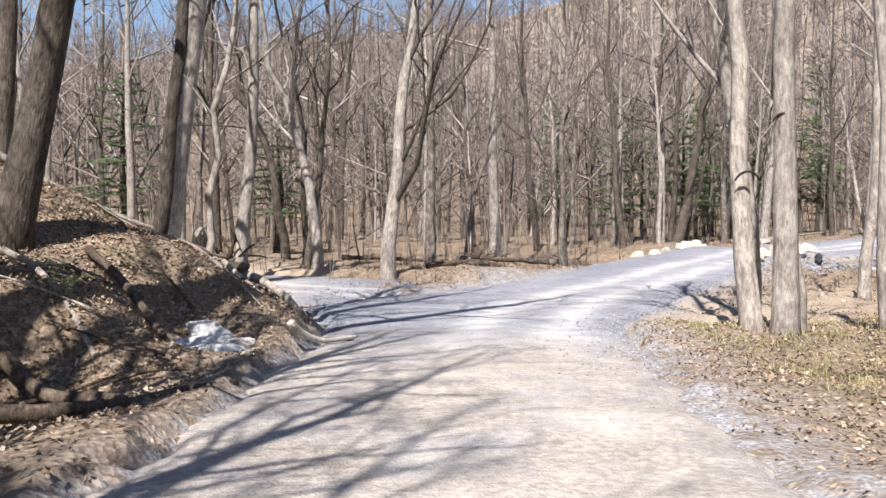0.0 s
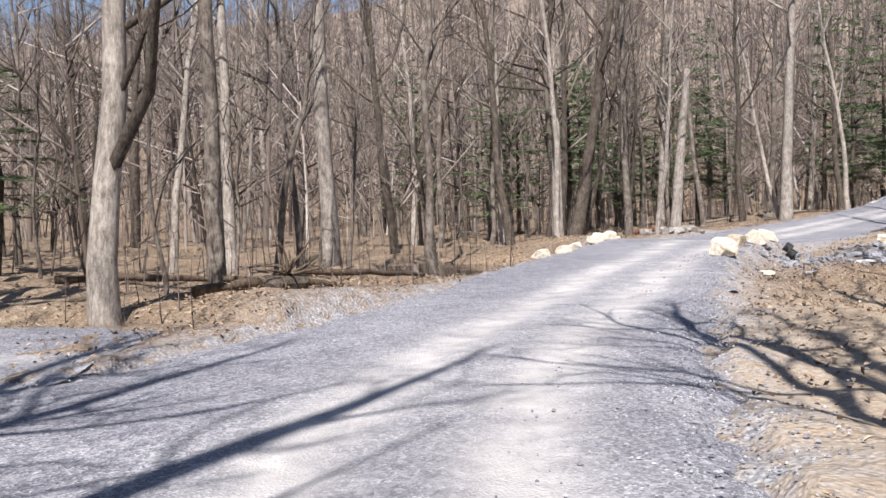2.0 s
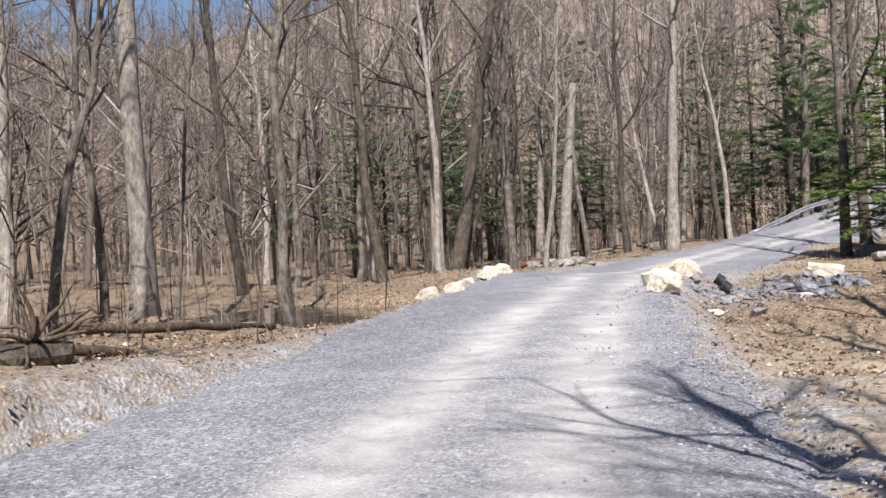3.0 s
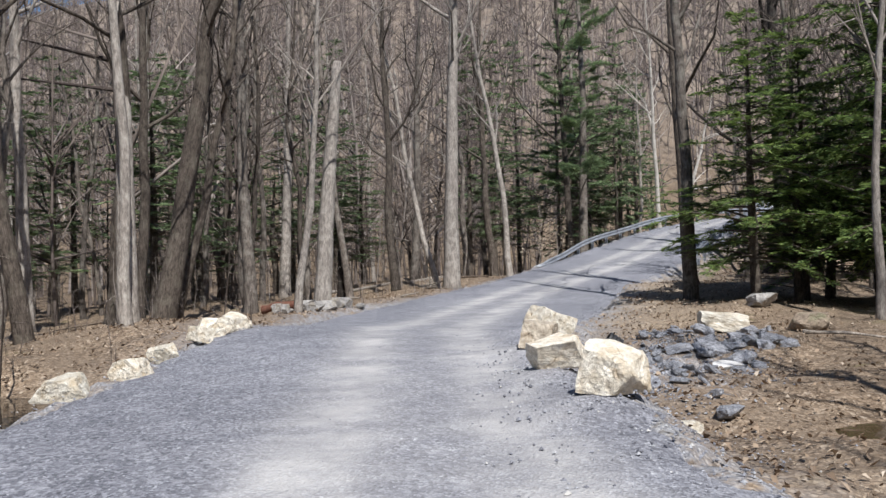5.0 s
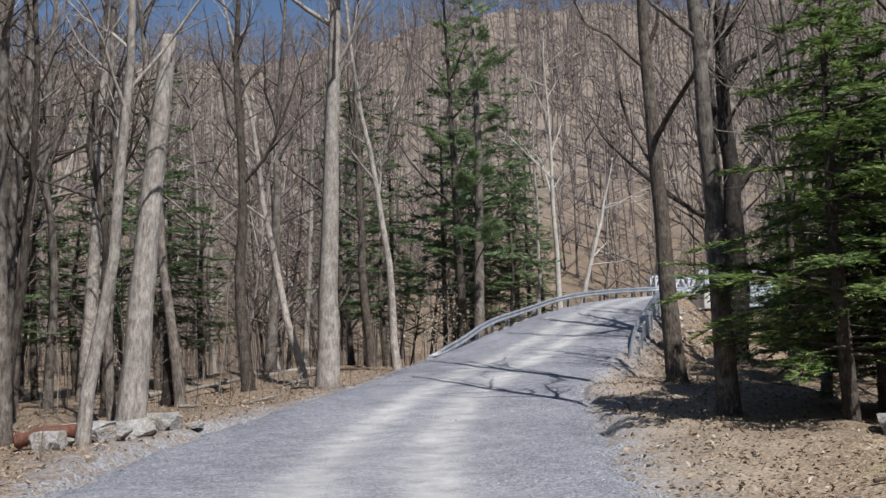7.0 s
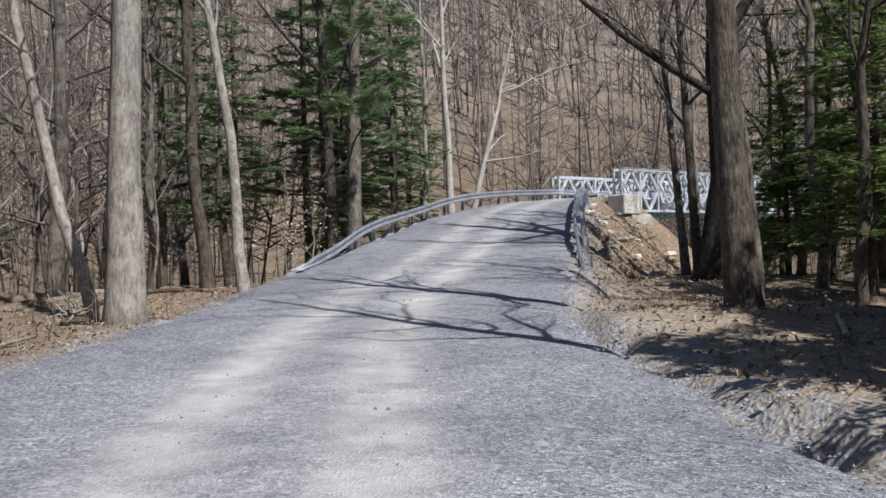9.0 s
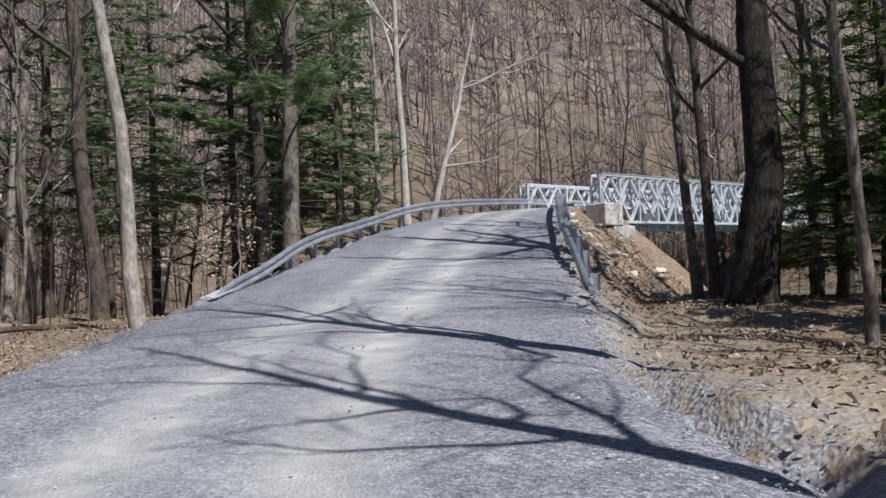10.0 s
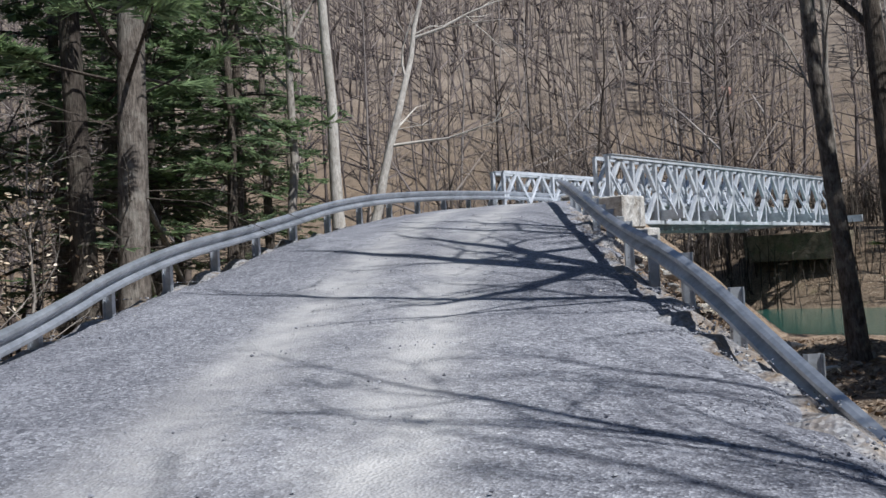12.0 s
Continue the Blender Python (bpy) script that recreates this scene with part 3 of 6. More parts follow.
def build_road():
    n, m = 760, 26
    mid = even(centre, n)
    tang = np.gradient(mid[:, :2], axis=0)
    tang /= np.linalg.norm(tang, axis=1)[:, None]
    norm_ = np.stack([tang[:, 1], -tang[:, 0]], 1)
    l = np.array([(nearest(left_edge, p[:1], p[1:2])[1][0]) for p in mid])
    r = np.array([(nearest(right_edge, p[:1], p[1:2])[1][0]) for p in mid])
    verts, wear = [], []
    for i in range(n):
        for j in range(m):
            u = j / (m - 1)
            off = -l[i] + (l[i] + r[i]) * u
            fray = 0.34 * noise.noise(Vector((mid[i, 0] * 0.8, mid[i, 1] * 0.8, u * 7))) + 0.24 * noise.noise(Vector((mid[i, 0] * 3, mid[i, 1] * 3, u * 5))) + 0.14 * noise.noise(Vector((mid[i, 0] * 7, mid[i, 1] * 7, u * 5)))
            off += fray * (abs(u - 0.5) * 2) ** 4
            x, y = mid[i, :2] + norm_[i] * off
            lift = 0.02 + 0.05 * (1 - (2 * u - 1) ** 2) - (0.16 if j in (0, m - 1) else 0.035 if j in (1, m - 2) else 0)
            track = math.exp(-((off - 0.75) / 0.42) ** 2) + math.exp(-((off + 0.95) / 0.42) ** 2)
            z = mid[i, 2] - 0.05 + lift + float(swell(x, y)) - 0.025 * track + 0.02 * noise.noise(Vector((x * 0.7, y * 0.7, 0)))
            verts.append((x, y, z))
            tan = min(1, max(0, (16.8 - y + 2.0 * noise.noise(Vector((x * 0.4, y * 0.4, 2)))) / 4))
            wear.append((min(1, track + 0.25 * math.exp(-(off / 1.6) ** 2)), tan, 0, 1))
    i, j = np.meshgrid(np.arange(n - 1), np.arange(m - 1), indexing="ij")
    f = quads(np.stack([i * m + j, i * m + j + 1, (i + 1) * m + j + 1, (i + 1) * m + j], -1))
    me = mesh_of("road", verts, f)
    col = me.color_attributes.new("wear", "FLOAT_COLOR", "POINT")
    col.data.foreach_set("color", np.array(wear, np.float32).ravel())
    return tagged(part("road", me, GRAVEL), "grey loose gravel road with pale dusty wheel tracks", "road", kind="structure")


def build_side_track():
    """The track that leaves the road to the left, behind the bank."""
    line = TRACK
    n, m = 110, 16
    mid = even(line, n)
    tang = np.gradient(mid[:, :2], axis=0)
    tang /= np.linalg.norm(tang, axis=1)[:, None]
    norm_ = np.stack([tang[:, 1], -tang[:, 0]], 1)
    verts, wear = [], []
    for i in range(n):
        for j in range(m):
            u = j / (m - 1)
            half = float(track_half(mid[i, 0]))
            off = half * (2 * u - 1) + 0.4 * noise.noise(Vector((mid[i, 0] * 0.6, mid[i, 1] * 0.6, u * 5))) * (abs(u - 0.5) * 2) ** 3
            x, y = mid[i, :2] + norm_[i] * off
            z = float(height(x, y)[0]) + 0.085 * min(1, i / 12) - (0.25 if j in (0, m - 1) else 0)
            verts.append((x, y, z))
            wear.append((math.exp(-((abs(off) - 0.8) / 0.4) ** 2), min(1, max(0, (-3.0 - x) / 4)), 0, 1))
    i, j = np.meshgrid(np.arange(n - 1), np.arange(m - 1), indexing="ij")
    me = mesh_of("side_track", verts, quads(np.stack([i * m + j, i * m + j + 1, (i + 1) * m + j + 1, (i + 1) * m + j], -1)))
    col = me.color_attributes.new("wear", "FLOAT_COLOR", "POINT")
    col.data.foreach_set("color", np.array(wear, np.float32).ravel())
    return tagged(part("side_track", me, GRAVEL), "gravel side track that turns to bare tan dirt", "track", kind="structure")


def build_water(name, pts, z, mat, label):
    bm = bmesh.new()
    bm.faces.new([bm.verts.new((x, y, z)) for x, y in pts])
    return tagged(part(name, bm, mat), label, "water", kind="structure")


build_ground()
build_road()
build_side_track()
ra, rd = RIVER_A, RIVER_DIR
rn = np.array((rd[1], -rd[0]))
build_water("water", [tuple(ra + rd * s + rn * w) for s, w in ((-60, -9), (-60, 9), (60, 9), (60, -9))], -0.95, WATER, "green shallow river under the bridge")
build_water("pool", [(6.7 + 4.6 * math.cos(a) + 1.6 * math.sin(a), 46.3 + 5.2 * math.sin(a) + 0.9 * math.cos(a)) for a in np.linspace(0, 6.1, 22)], -1.12, POOL, "dark still pool beside the road")

build_water("muddy_pool", [(19.2 + 0.85 * 3.0 * math.cos(a) + 0.53 * 1.5 * math.sin(a), 36.4 - 0.53 * 3.0 * math.cos(a) + 0.85 * 1.5 * math.sin(a)) for a in np.linspace(0, 6.1, 22)], -1.42, MUD_WATER, "brown muddy pool in the hollow below the culvert")


# ---- bridge ----
DECK_Z, CHORD_Z = 3.86, 3.15
BRIDGE_A, BRIDGE_DIR = Vector((64.95, 70.55, 0)), Vector((0.966, -0.26, 0)).normalized()
BRIDGE_LEFT = Vector((0.26, 0.966, 0)).normalized()
PANEL, PANELS, TALL = 3.05, 7, 2.2


def build_bridge():
    bridge = empty("truss_bridge", Matrix.Translation(BRIDGE_A) @ Matrix((BRIDGE_DIR, BRIDGE_LEFT, Vector((0, 0, 1)))).transposed().to_4x4())
    tagged(bridge, "galvanised steel panel truss bridge over the river", "bridge")
    lo, hi = CHORD_Z, CHORD_Z + TALL
    length = PANEL * PANELS

    def bar(name, a, b, w, h):
        bm = bmesh.new()
        beam(bm, a, b, w, h, (0, 1, 0) if abs(a[0] - b[0]) < 1e-3 else (0, 0, 1))
        return part(name, bm, BRIDGE_STEEL, bridge)

    for y, back in ((0.0, 0.5), (5.0, -0.5)):
        bar("top_chord", (0, y + back, hi), (length, y + back, hi), 0.12, 0.12)
        for off in (-0.1, 0.1):
            bar("top_chord", (0, y + off, hi), (length, y + off, hi), 0.08, 0.12)
            bar("bottom_chord", (0, y + off, lo), (length, y + off, lo), 0.08, 0.12)
        bar("chord_plate", (0, y, hi + 0.07), (length, y, hi + 0.07), 0.36, 0.02)
        for i in range(PANELS):
            x = i * PANEL
            for k, (ax, az, bx, bz) in enumerate(((0, 0, 0, 1), (0.5, 0, 0.5, 1), (0, 0.5, 0.25, 1), (0.25, 1, 0.5, 0.5), (0.5, 0.5, 0.75, 1), (0.75, 1, 1, 0.5),
                                                   (0, 0.5, 0.25, 0), (0.25, 0, 0.5, 0.5), (0.5, 0.5, 0.75, 0), (0.75, 0, 1, 0.5))):
                bar("upright" if k < 2 else "diagonal", (x + ax * PANEL, y, lo + az * TALL), (x + bx * PANEL, y, lo + bz * TALL), 0.13, 0.13)
            for k, (ax, az, bx, bz) in enumerate(((0, 0, 0, 1), (0, 0.5, 0.25, 1), (0.25, 1, 0.5, 0.5), (0.5, 0.5, 0.75, 1), (0.75, 1, 1, 0.5))):
                bar("upright" if k < 1 else "diagonal", (x + ax * PANEL, y + back, lo + az * TALL), (x + bx * PANEL, y + back, lo + bz * TALL), 0.11, 0.11)
            bar("raker", (x + 0.06, y + (-0.75 if y == 0 else 0.75), lo + 0.2), (x + 0.06, y, hi - 0.5), 0.06, 0.08)
        bar("upright", (length, y, lo), (length, y, hi), 0.09, 0.09)
    for i in range(PANELS + 1):
        bar("transom", (i * PANEL + 0.3, -0.9, lo + 0.26), (i * PANEL + 0.3, 5.9, lo + 0.26), 0.14, 0.34)
    for y in (0.7, 1.9, 3.1, 4.3):
        bar("stringer", (0, y, DECK_Z - 0.16), (length, y, DECK_Z - 0.16), 0.14, 0.2)
    for i in range(PANELS * 2):
        bm = bmesh.new()
        box(bm, (PANEL / 2 - 0.02, 4.3, 0.12), ((i + 0.5) * PANEL / 2, 2.5, DECK_Z), bevel=0.01)
        part("deck_panel", bm, BRIDGE_STEEL, bridge)
    return bridge


def build_abutment(at, label, deep=3.9, wide=8.0, mat=CONCRETE):
    base = empty("abutment", Matrix.Translation(at) @ Matrix((BRIDGE_DIR, BRIDGE_LEFT, Vector((0, 0, 1)))).transposed().to_4x4())
    tagged(base, label, "abutment")
    bm = bmesh.new()
    box(bm, (1.6, wide, deep), (-0.4, 2.4, CHORD_Z - 0.3 - deep / 2), bevel=0.04)
    part("wall", bm, mat, base)
    for y in (-1.1, 6.0) if wide > 7 else ():
        bm = bmesh.new()
        box(bm, (1.3, 1.1, 1.0), (-1.2, y, CHORD_Z + 0.2), bevel=0.04)
        part("block", bm, CONCRETE, base)
    return base


build_bridge()
build_abutment(BRIDGE_A, "pale concrete bridge abutment with end blocks")
build_abutment(BRIDGE_A + BRIDGE_DIR * (PANEL * PANELS + 0.6), "low brown stone abutment on the far bank", 1.4, 5.2, STONE_BROWN)


# ---- guard rails ----
W_SHAPE = [(0.0, 0.155), (0.045, 0.14), (0.082, 0.115), (0.082, 0.075), (0.03, 0.03), (0.0, 0.012), (0.0, -0.012), (0.03, -0.03), (0.082, -0.075), (0.082, -0.115), (0.045, -0.14), (0.0, -0.155)]


def build_guardrail(line, facing, label, sink):
    """A W-beam rail on posts along a line on the ground. facing: +1 if the road is to its right."""
    rail = empty("guardrail", Matrix.Translation((line[0][0], line[0][1], 0)))
    tagged(rail, label, "guardrail")
    base = Vector((line[0][0], line[0][1], 0))
    pts = dense(line, 0.4)
    s = np.concatenate([[0], np.cumsum(np.linalg.norm(np.diff(pts[:, :2], axis=0), axis=1))])

    def at(d):
        p = Vector([np.interp(d, s, pts[:, i]) for i in range(3)]) - base
        q = Vector([np.interp(min(d + 0.3, s[-1]), s, pts[:, i]) for i in range(3)]) - Vector([np.interp(max(d - 0.3, 0), s, pts[:, i]) for i in range(3)])
        q.z = 0
        q.normalize()
        drop = max(0.0, 1 - d / sink) if sink else 0.0
        p.z += 0.58 - 0.62 * drop * drop
        return p, Vector((q.y, -q.x, 0)) * facing

    d = 0.0
    while d < s[-1] - 0.5:
        e = min(d + 3.81, s[-1])
        ks = [d + (e + 0.15 - d) * i / 8 for i in range(9)]
        rings = []
        for k in ks:
            p, n = at(min(k, s[-1]))
            rings += [tuple(p + n * (0.11 + a) + Vector((0, 0, b))) for a, b in W_SHAPE]
            rings += [tuple(p + n * (0.106 + a) + Vector((0, 0, b))) for a, b in reversed(W_SHAPE)]
        w = 2 * len(W_SHAPE)
        q = [(i * w + j, i * w + (j + 1) % w, (i + 1) * w + (j + 1) % w, (i + 1) * w + j) for i in range(8) for j in range(w)]
        part("rail_panel", mesh_of("rail_panel", rings, quads(q), False), GALVANISED, rail)
        d += 3.81
    d = 1.9 if sink else 0.3
    while d < s[-1]:
        p, n = at(d)
        g = np.interp(d, s, pts[:, 2])
        t = Vector((n.y, -n.x, 0))
        turn = Matrix((t, n, Vector((0, 0, 1)))).transposed().to_4x4()
        bm = bmesh.new()
        top = p.z + 0.04
        box(bm, (0.1, 0.012, top - g + 0.4), Vector((p.x, p.y, (top + g - 0.4) / 2)) + n * -0.065, turn)
        box(bm, (0.1, 0.012, top - g + 0.4), Vector((p.x, p.y, (top + g - 0.4) / 2)) + n * -0.205, turn)
        box(bm, (0.008, 0.13, top - g + 0.4), Vector((p.x, p.y, (top + g - 0.4) / 2)) + n * -0.135, turn)
        post = part("post", bm, GALVANISED, rail)
        if not sink or d > sink * 0.9:
            bm = bmesh.new()
            box(bm, (0.12, 0.17, 0.26), p + n * 0.02, turn, 0.008)
            part("blockout", bm, GALVANISED, post)
        d += 1.905
    return rail


def build_end_section(rail, a, b):
    """The flattened end of a rail, turned down onto the gravel."""
    base = rail.location
    bm = bmesh.new()
    p = [Vector((x, y, float(height(x, y)[0]) + 0.05)) - base for x, y in (a, b)]
    beam(bm, p[0], p[1], 0.34, 0.03)
    beam(bm, p[0] + Vector((0, 0, 0.03)), p[1] + Vector((0, 0, 0.06)), 0.12, 0.04)
    return part("end_section", bm, BRIDGE_STEEL, rail, "pale flattened rail end on the gravel")


def on_ground(line, lift=0.0):
    return [(x, y, float(height(x, y)[0]) + lift) for x, y in line]


LEFT_RAIL = [(39.8, 69.6), (40.6, 70.0), (42.8, 70.9), (45.5, 71.95), (50.4, 73.55), (55, 74.5), (60, 75.0), (65.5, 75.1)]
left_line = on_ground(LEFT_RAIL) + [(66.3 + 0.966 * k, 75.0 - 0.26 * k, DECK_Z + 0.06) for k in (0, 8, 16, 21)]
RIGHT_RAIL = [(42.5, 61.45), (43.9, 62.25), (46.4, 63.65), (50.4, 65.75), (56, 68.5), (60.8, 70.6)]
left_rail = build_guardrail(left_line, 1, "galvanised steel W-beam guardrail curving up to the bridge", 9.0)
build_end_section(left_rail, (39.5, 69.4), (40.7, 69.98))
build_guardrail(on_ground(RIGHT_RAIL), -1, "galvanised steel W-beam guardrail along the embankment", 7.0)


# ---- trees ----
def unit(v):
    return v / (np.linalg.norm(v, axis=-1, keepdims=True) + 1e-9)


def bare_tree(rng, h, r, first=0.4, limbs=14, spread=1.0, bend=0.03, subs=6, twigs=9, fork=None, sides=9, top=0.05, flare=1.5):
    """Trunk, branches and twigs of a leafless tree whose foot is at the origin, as three piles."""
    trunk, branch, twig = Pile(), Pile(), Pile()
    n = 13
    t = np.linspace(0, 1, n)
    wander = np.cumsum(rng.normal(0, bend, (n, 2)), axis=0) * h * 0.12
    wander -= wander[:1]
    pts = np.column_stack([wander, t * (h + 0.3) - 0.3])
    rad = r * (1 - t) ** 0.75 * (1 - top) + r * top
    rad[0] *= flare
    rad[1] *= 1 + (flare - 1) * 0.12
    trunk.add(*tube(np.vstack([pts[:1], pts[:1] * 0.5 + pts[1:2] * 0.5 - (0, 0, 0.2), pts[1:]]), np.concatenate([rad[:1], [rad[1] * 1.12], rad[1:]]), sides))

    def along(u):
        return np.array([np.interp(u, t, pts[:, i]) for i in range(3)]), np.interp(u, t, rad)

    p0, p1, tr = [], [], []
    starts = []
    for i in range(limbs):
        u = first + (0.97 - first) * (i + rng.uniform(0, 0.8)) / limbs
        starts.append((u, i * 2.4 + rng.uniform(-0.6, 0.6), math.radians(rng.uniform(32, 64)), ((1 - u) * 0.42 + 0.07) * h * rng.uniform(0.6, 1.25) * spread, 0.5))
    if fork:
        for u, az, el, length, share in fork:
            starts.append((u, az, el, length, share))
    for u, az, el, length, share in starts:
        o, ro = along(u)
        d = np.array((math.cos(az) * math.cos(el), math.sin(az) * math.cos(el), math.sin(el)))
        m = 6
        line, cur = [o], o.copy()
        for k in range(m - 1):
            d = unit(d + rng.normal(0, 0.2, 3) + np.array((0, 0, 0.1)))
            cur = cur + d * length / (m - 1)
            line.append(cur.copy())
        line = np.array(line)
        lr = max(0.011, min(ro * share, length * 0.016 + 0.006) if share < 0.6 else ro * share) * np.linspace(1, 0.14, m)
        (trunk if share > 0.6 else branch).add(*tube(line, lr, 7 if share > 0.6 else 5, False))
        for k in range(subs + (6 if share > 0.6 else 0)):
            f = rng.uniform(0.18, 1.0)
            q = np.array([np.interp(f, np.linspace(0, 1, m), line[:, i]) for i in range(3)])
            sd = unit(unit(line[-1] - line[0]) + rng.normal(0, 0.55, 3) + np.array((0, 0, 0.12)))
            sl = length * rng.uniform(0.25, 0.55) * (1.15 - 0.6 * f)
            mid = q + sd * sl * 0.5 + rng.normal(0, 0.05, 3) * sl
            end = mid + unit(sd + rng.normal(0, 0.3, 3) + np.array((0, 0, 0.15))) * sl * 0.5
            sr = max(0.007, 0.012 * sl)
            branch.add(*tube([q, mid, end], [sr, sr * 0.7, sr * 0.25], 3, False))
            for _ in range(twigs):
                g = rng.uniform(0.1, 1.0)
                w = q + (mid - q) * g * 2 if g < 0.5 else mid + (end - mid) * (g * 2 - 1)
                td = unit(sd + rng.normal(0, 0.7, 3) + np.array((0, 0, 0.1)))
                p0.append(w)
                p1.append(w + td * rng.uniform(0.25, 0.5) * max(0.7, sl * 0.55))
                tr.append(max(0.0045, 0.004 * sl))
    if p0:
        twig.add(*cones(p0, p1, tr))
    return trunk, branch, twig


TREES = {}


def tree_kind(key, seed, bark_, label, limb_bark=None, **k):
    """One kind of bare tree: three meshes that all its copies share."""
    rng = np.random.default_rng(seed)
    a, b, c = bare_tree(rng, **k)
    ob = empty("bare_tree")
    part("trunk", a.mesh("trunk"), bark_, ob)
    part("crown", two_tone("crown", b, c, limb_bark or bark_, TWIG), None, ob)
    tagged(ob, label, "tree")
    TREES[key] = [ob, k["h"], k["r"], False]
    return ob


def plant(key, x, y, h=None, r=None, lean=(0.0, 0.0), turn=0.0, group="", label="", sink=0.0):
    """Sets a tree of a kind on the ground. lean: metres by which it leans to x and y for each metre of height."""
    ob, h0, r0, used = TREES[key]
    sz, sx = (h or h0) / h0, (r or r0) / r0
    z = float(height(x, y)[0]) - 0.1 - sink
    axis = Vector((lean[0], lean[1], 1)).normalized()
    tilt = Vector((0, 0, 1)).rotation_difference(axis).to_matrix().to_4x4()
    m = Matrix.Translation((x, y, z)) @ tilt @ Matrix.Rotation(turn, 4, "Z")
    sx = min(max(sx, 0.3), 3.0)
    wide = (sx * sz) ** 0.5
    if not used:
        TREES[key][3] = True
        made = ob
        made.matrix_world = m
    else:
        made = copy_thing(ob, m)
    made.scale = (wide if abs(sx / sz - 1) < 0.6 else sx, wide if abs(sx / sz - 1) < 0.6 else sx, sz)
    if group:
        tagged(made, group=group)
    if label:
        tagged(made, label)
    return made


PALE, GREY, DARK = "tall leafless hardwood with smooth pale grey bark", "leafless hardwood with grey-brown bark in the woods", "leafless hardwood with dark furrowed bark"
tree_kind("pale_a", 11, BARK_PALE, PALE, h=21, r=0.24, first=0.42, limbs=12, bend=0.02)
tree_kind("pale_b", 12, BARK_PALE, PALE, h=19, r=0.16, first=0.35, limbs=12, bend=0.035)
tree_kind("mid_a", 13, BARK_MID, GREY, h=20, r=0.22, first=0.36, limbs=13, bend=0.03, spread=0.85)
tree_kind("mid_b", 14, BARK_MID, GREY, h=17, r=0.15, first=0.34, limbs=15, bend=0.045, spread=0.85)
tree_kind("mid_c", 15, BARK_MID, GREY, h=15, r=0.1, first=0.3, limbs=14, bend=0.05, spread=0.85)
tree_kind("dark_a", 16, BARK_DARK, DARK, h=19, r=0.22, first=0.34, limbs=13, bend=0.04, spread=0.85)
tree_kind("dark_b", 17, BARK_DARK, DARK, h=16, r=0.13, first=0.32, limbs=14, bend=0.06, spread=0.85)
tree_kind("thick_dark", 27, BARK_DARK, "thick rough-barked dark tree", h=18, r=0.4, first=0.32, limbs=12, bend=0.035)
tree_kind("thick_pale", 28, BARK_PALE, "thick pale-barked tree", h=21, r=0.38, first=0.42, limbs=12, bend=0.015)
tree_kind("straight_dark", 26, BARK_DARK, "rough-barked dark straight tree", h=19, r=0.26, first=0.3, limbs=13, bend=0.012)
tree_kind("thin_a", 18, BARK_PALE, "slender pale leafless young tree", h=12, r=0.06, first=0.3, limbs=11, bend=0.06, subs=4, twigs=5, sides=6)
tree_kind("thin_b", 19, BARK_MID, "slender leafless young tree with brown bark", h=9, r=0.05, first=0.15, limbs=12, bend=0.09, subs=4, twigs=5, sides=6)
tree_kind("white_a", 20, BARK_WHITE, "white-barked leafless tree beyond the guardrail", h=20, r=0.22, first=0.42, limbs=9, bend=0.025,
          fork=[(0.4, 0.3, 1.1, 8.5, 0.65)])
tree_kind("birch", 21, BARK_WHITE, "leaning white birch with a forked crown", h=12.5, r=0.2, first=0.35, limbs=4, bend=0.05, subs=4, twigs=6,
          fork=[(0.72, -0.9, 0.35, 5.2, 0.7), (0.42, -1.2, 0.05, 5.0, 0.45)])
tree_kind("fork_a", 22, BARK_PALE, "grey leafless tree forking low above its base", BARK_DARK, h=17, r=0.27, first=0.4, limbs=10, bend=0.04,
          fork=[(0.17, 0.25, 1.1, 8.5, 0.58), (0.3, 2.6, 0.6, 4.0, 0.4), (0.24, -0.6, 0.9, 5.0, 0.35), (0.31, 0.15, 0.42, 5.5, 0.42)], subs=7)
tree_kind("big_dark", 23, BARK_BLACK, "massive dark tree with long crooked limbs", h=20, r=0.48, first=0.36, limbs=9, bend=0.045, flare=1.9, subs=7, twigs=7,
          fork=[(0.285, 2.3, 0.42, 8.5, 0.5), (0.36, -0.7, 0.55, 7.5, 0.62), (0.44, 1.4, 0.8, 8.0, 0.65), (0.52, 3.3, 0.7, 7.0, 0.63), (0.6, 0.2, 0.9, 6.5, 0.66), (0.68, 4.6, 0.8, 5.0, 0.65)])
tree_kind("curved", 24, BARK_PALE, "pale tree with a crooked leaning trunk", h=16, r=0.2, first=0.35, limbs=10, bend=0.13, fork=[(0.42, 3.0, 0.8, 6.0, 0.6)])
tree_kind("snag", 25, BARK_PALE, "dead barkless trunk broken off at the top", h=7.6, r=0.34, first=0.55, limbs=3, spread=0.35, bend=0.02, subs=1, twigs=0, top=0.5)


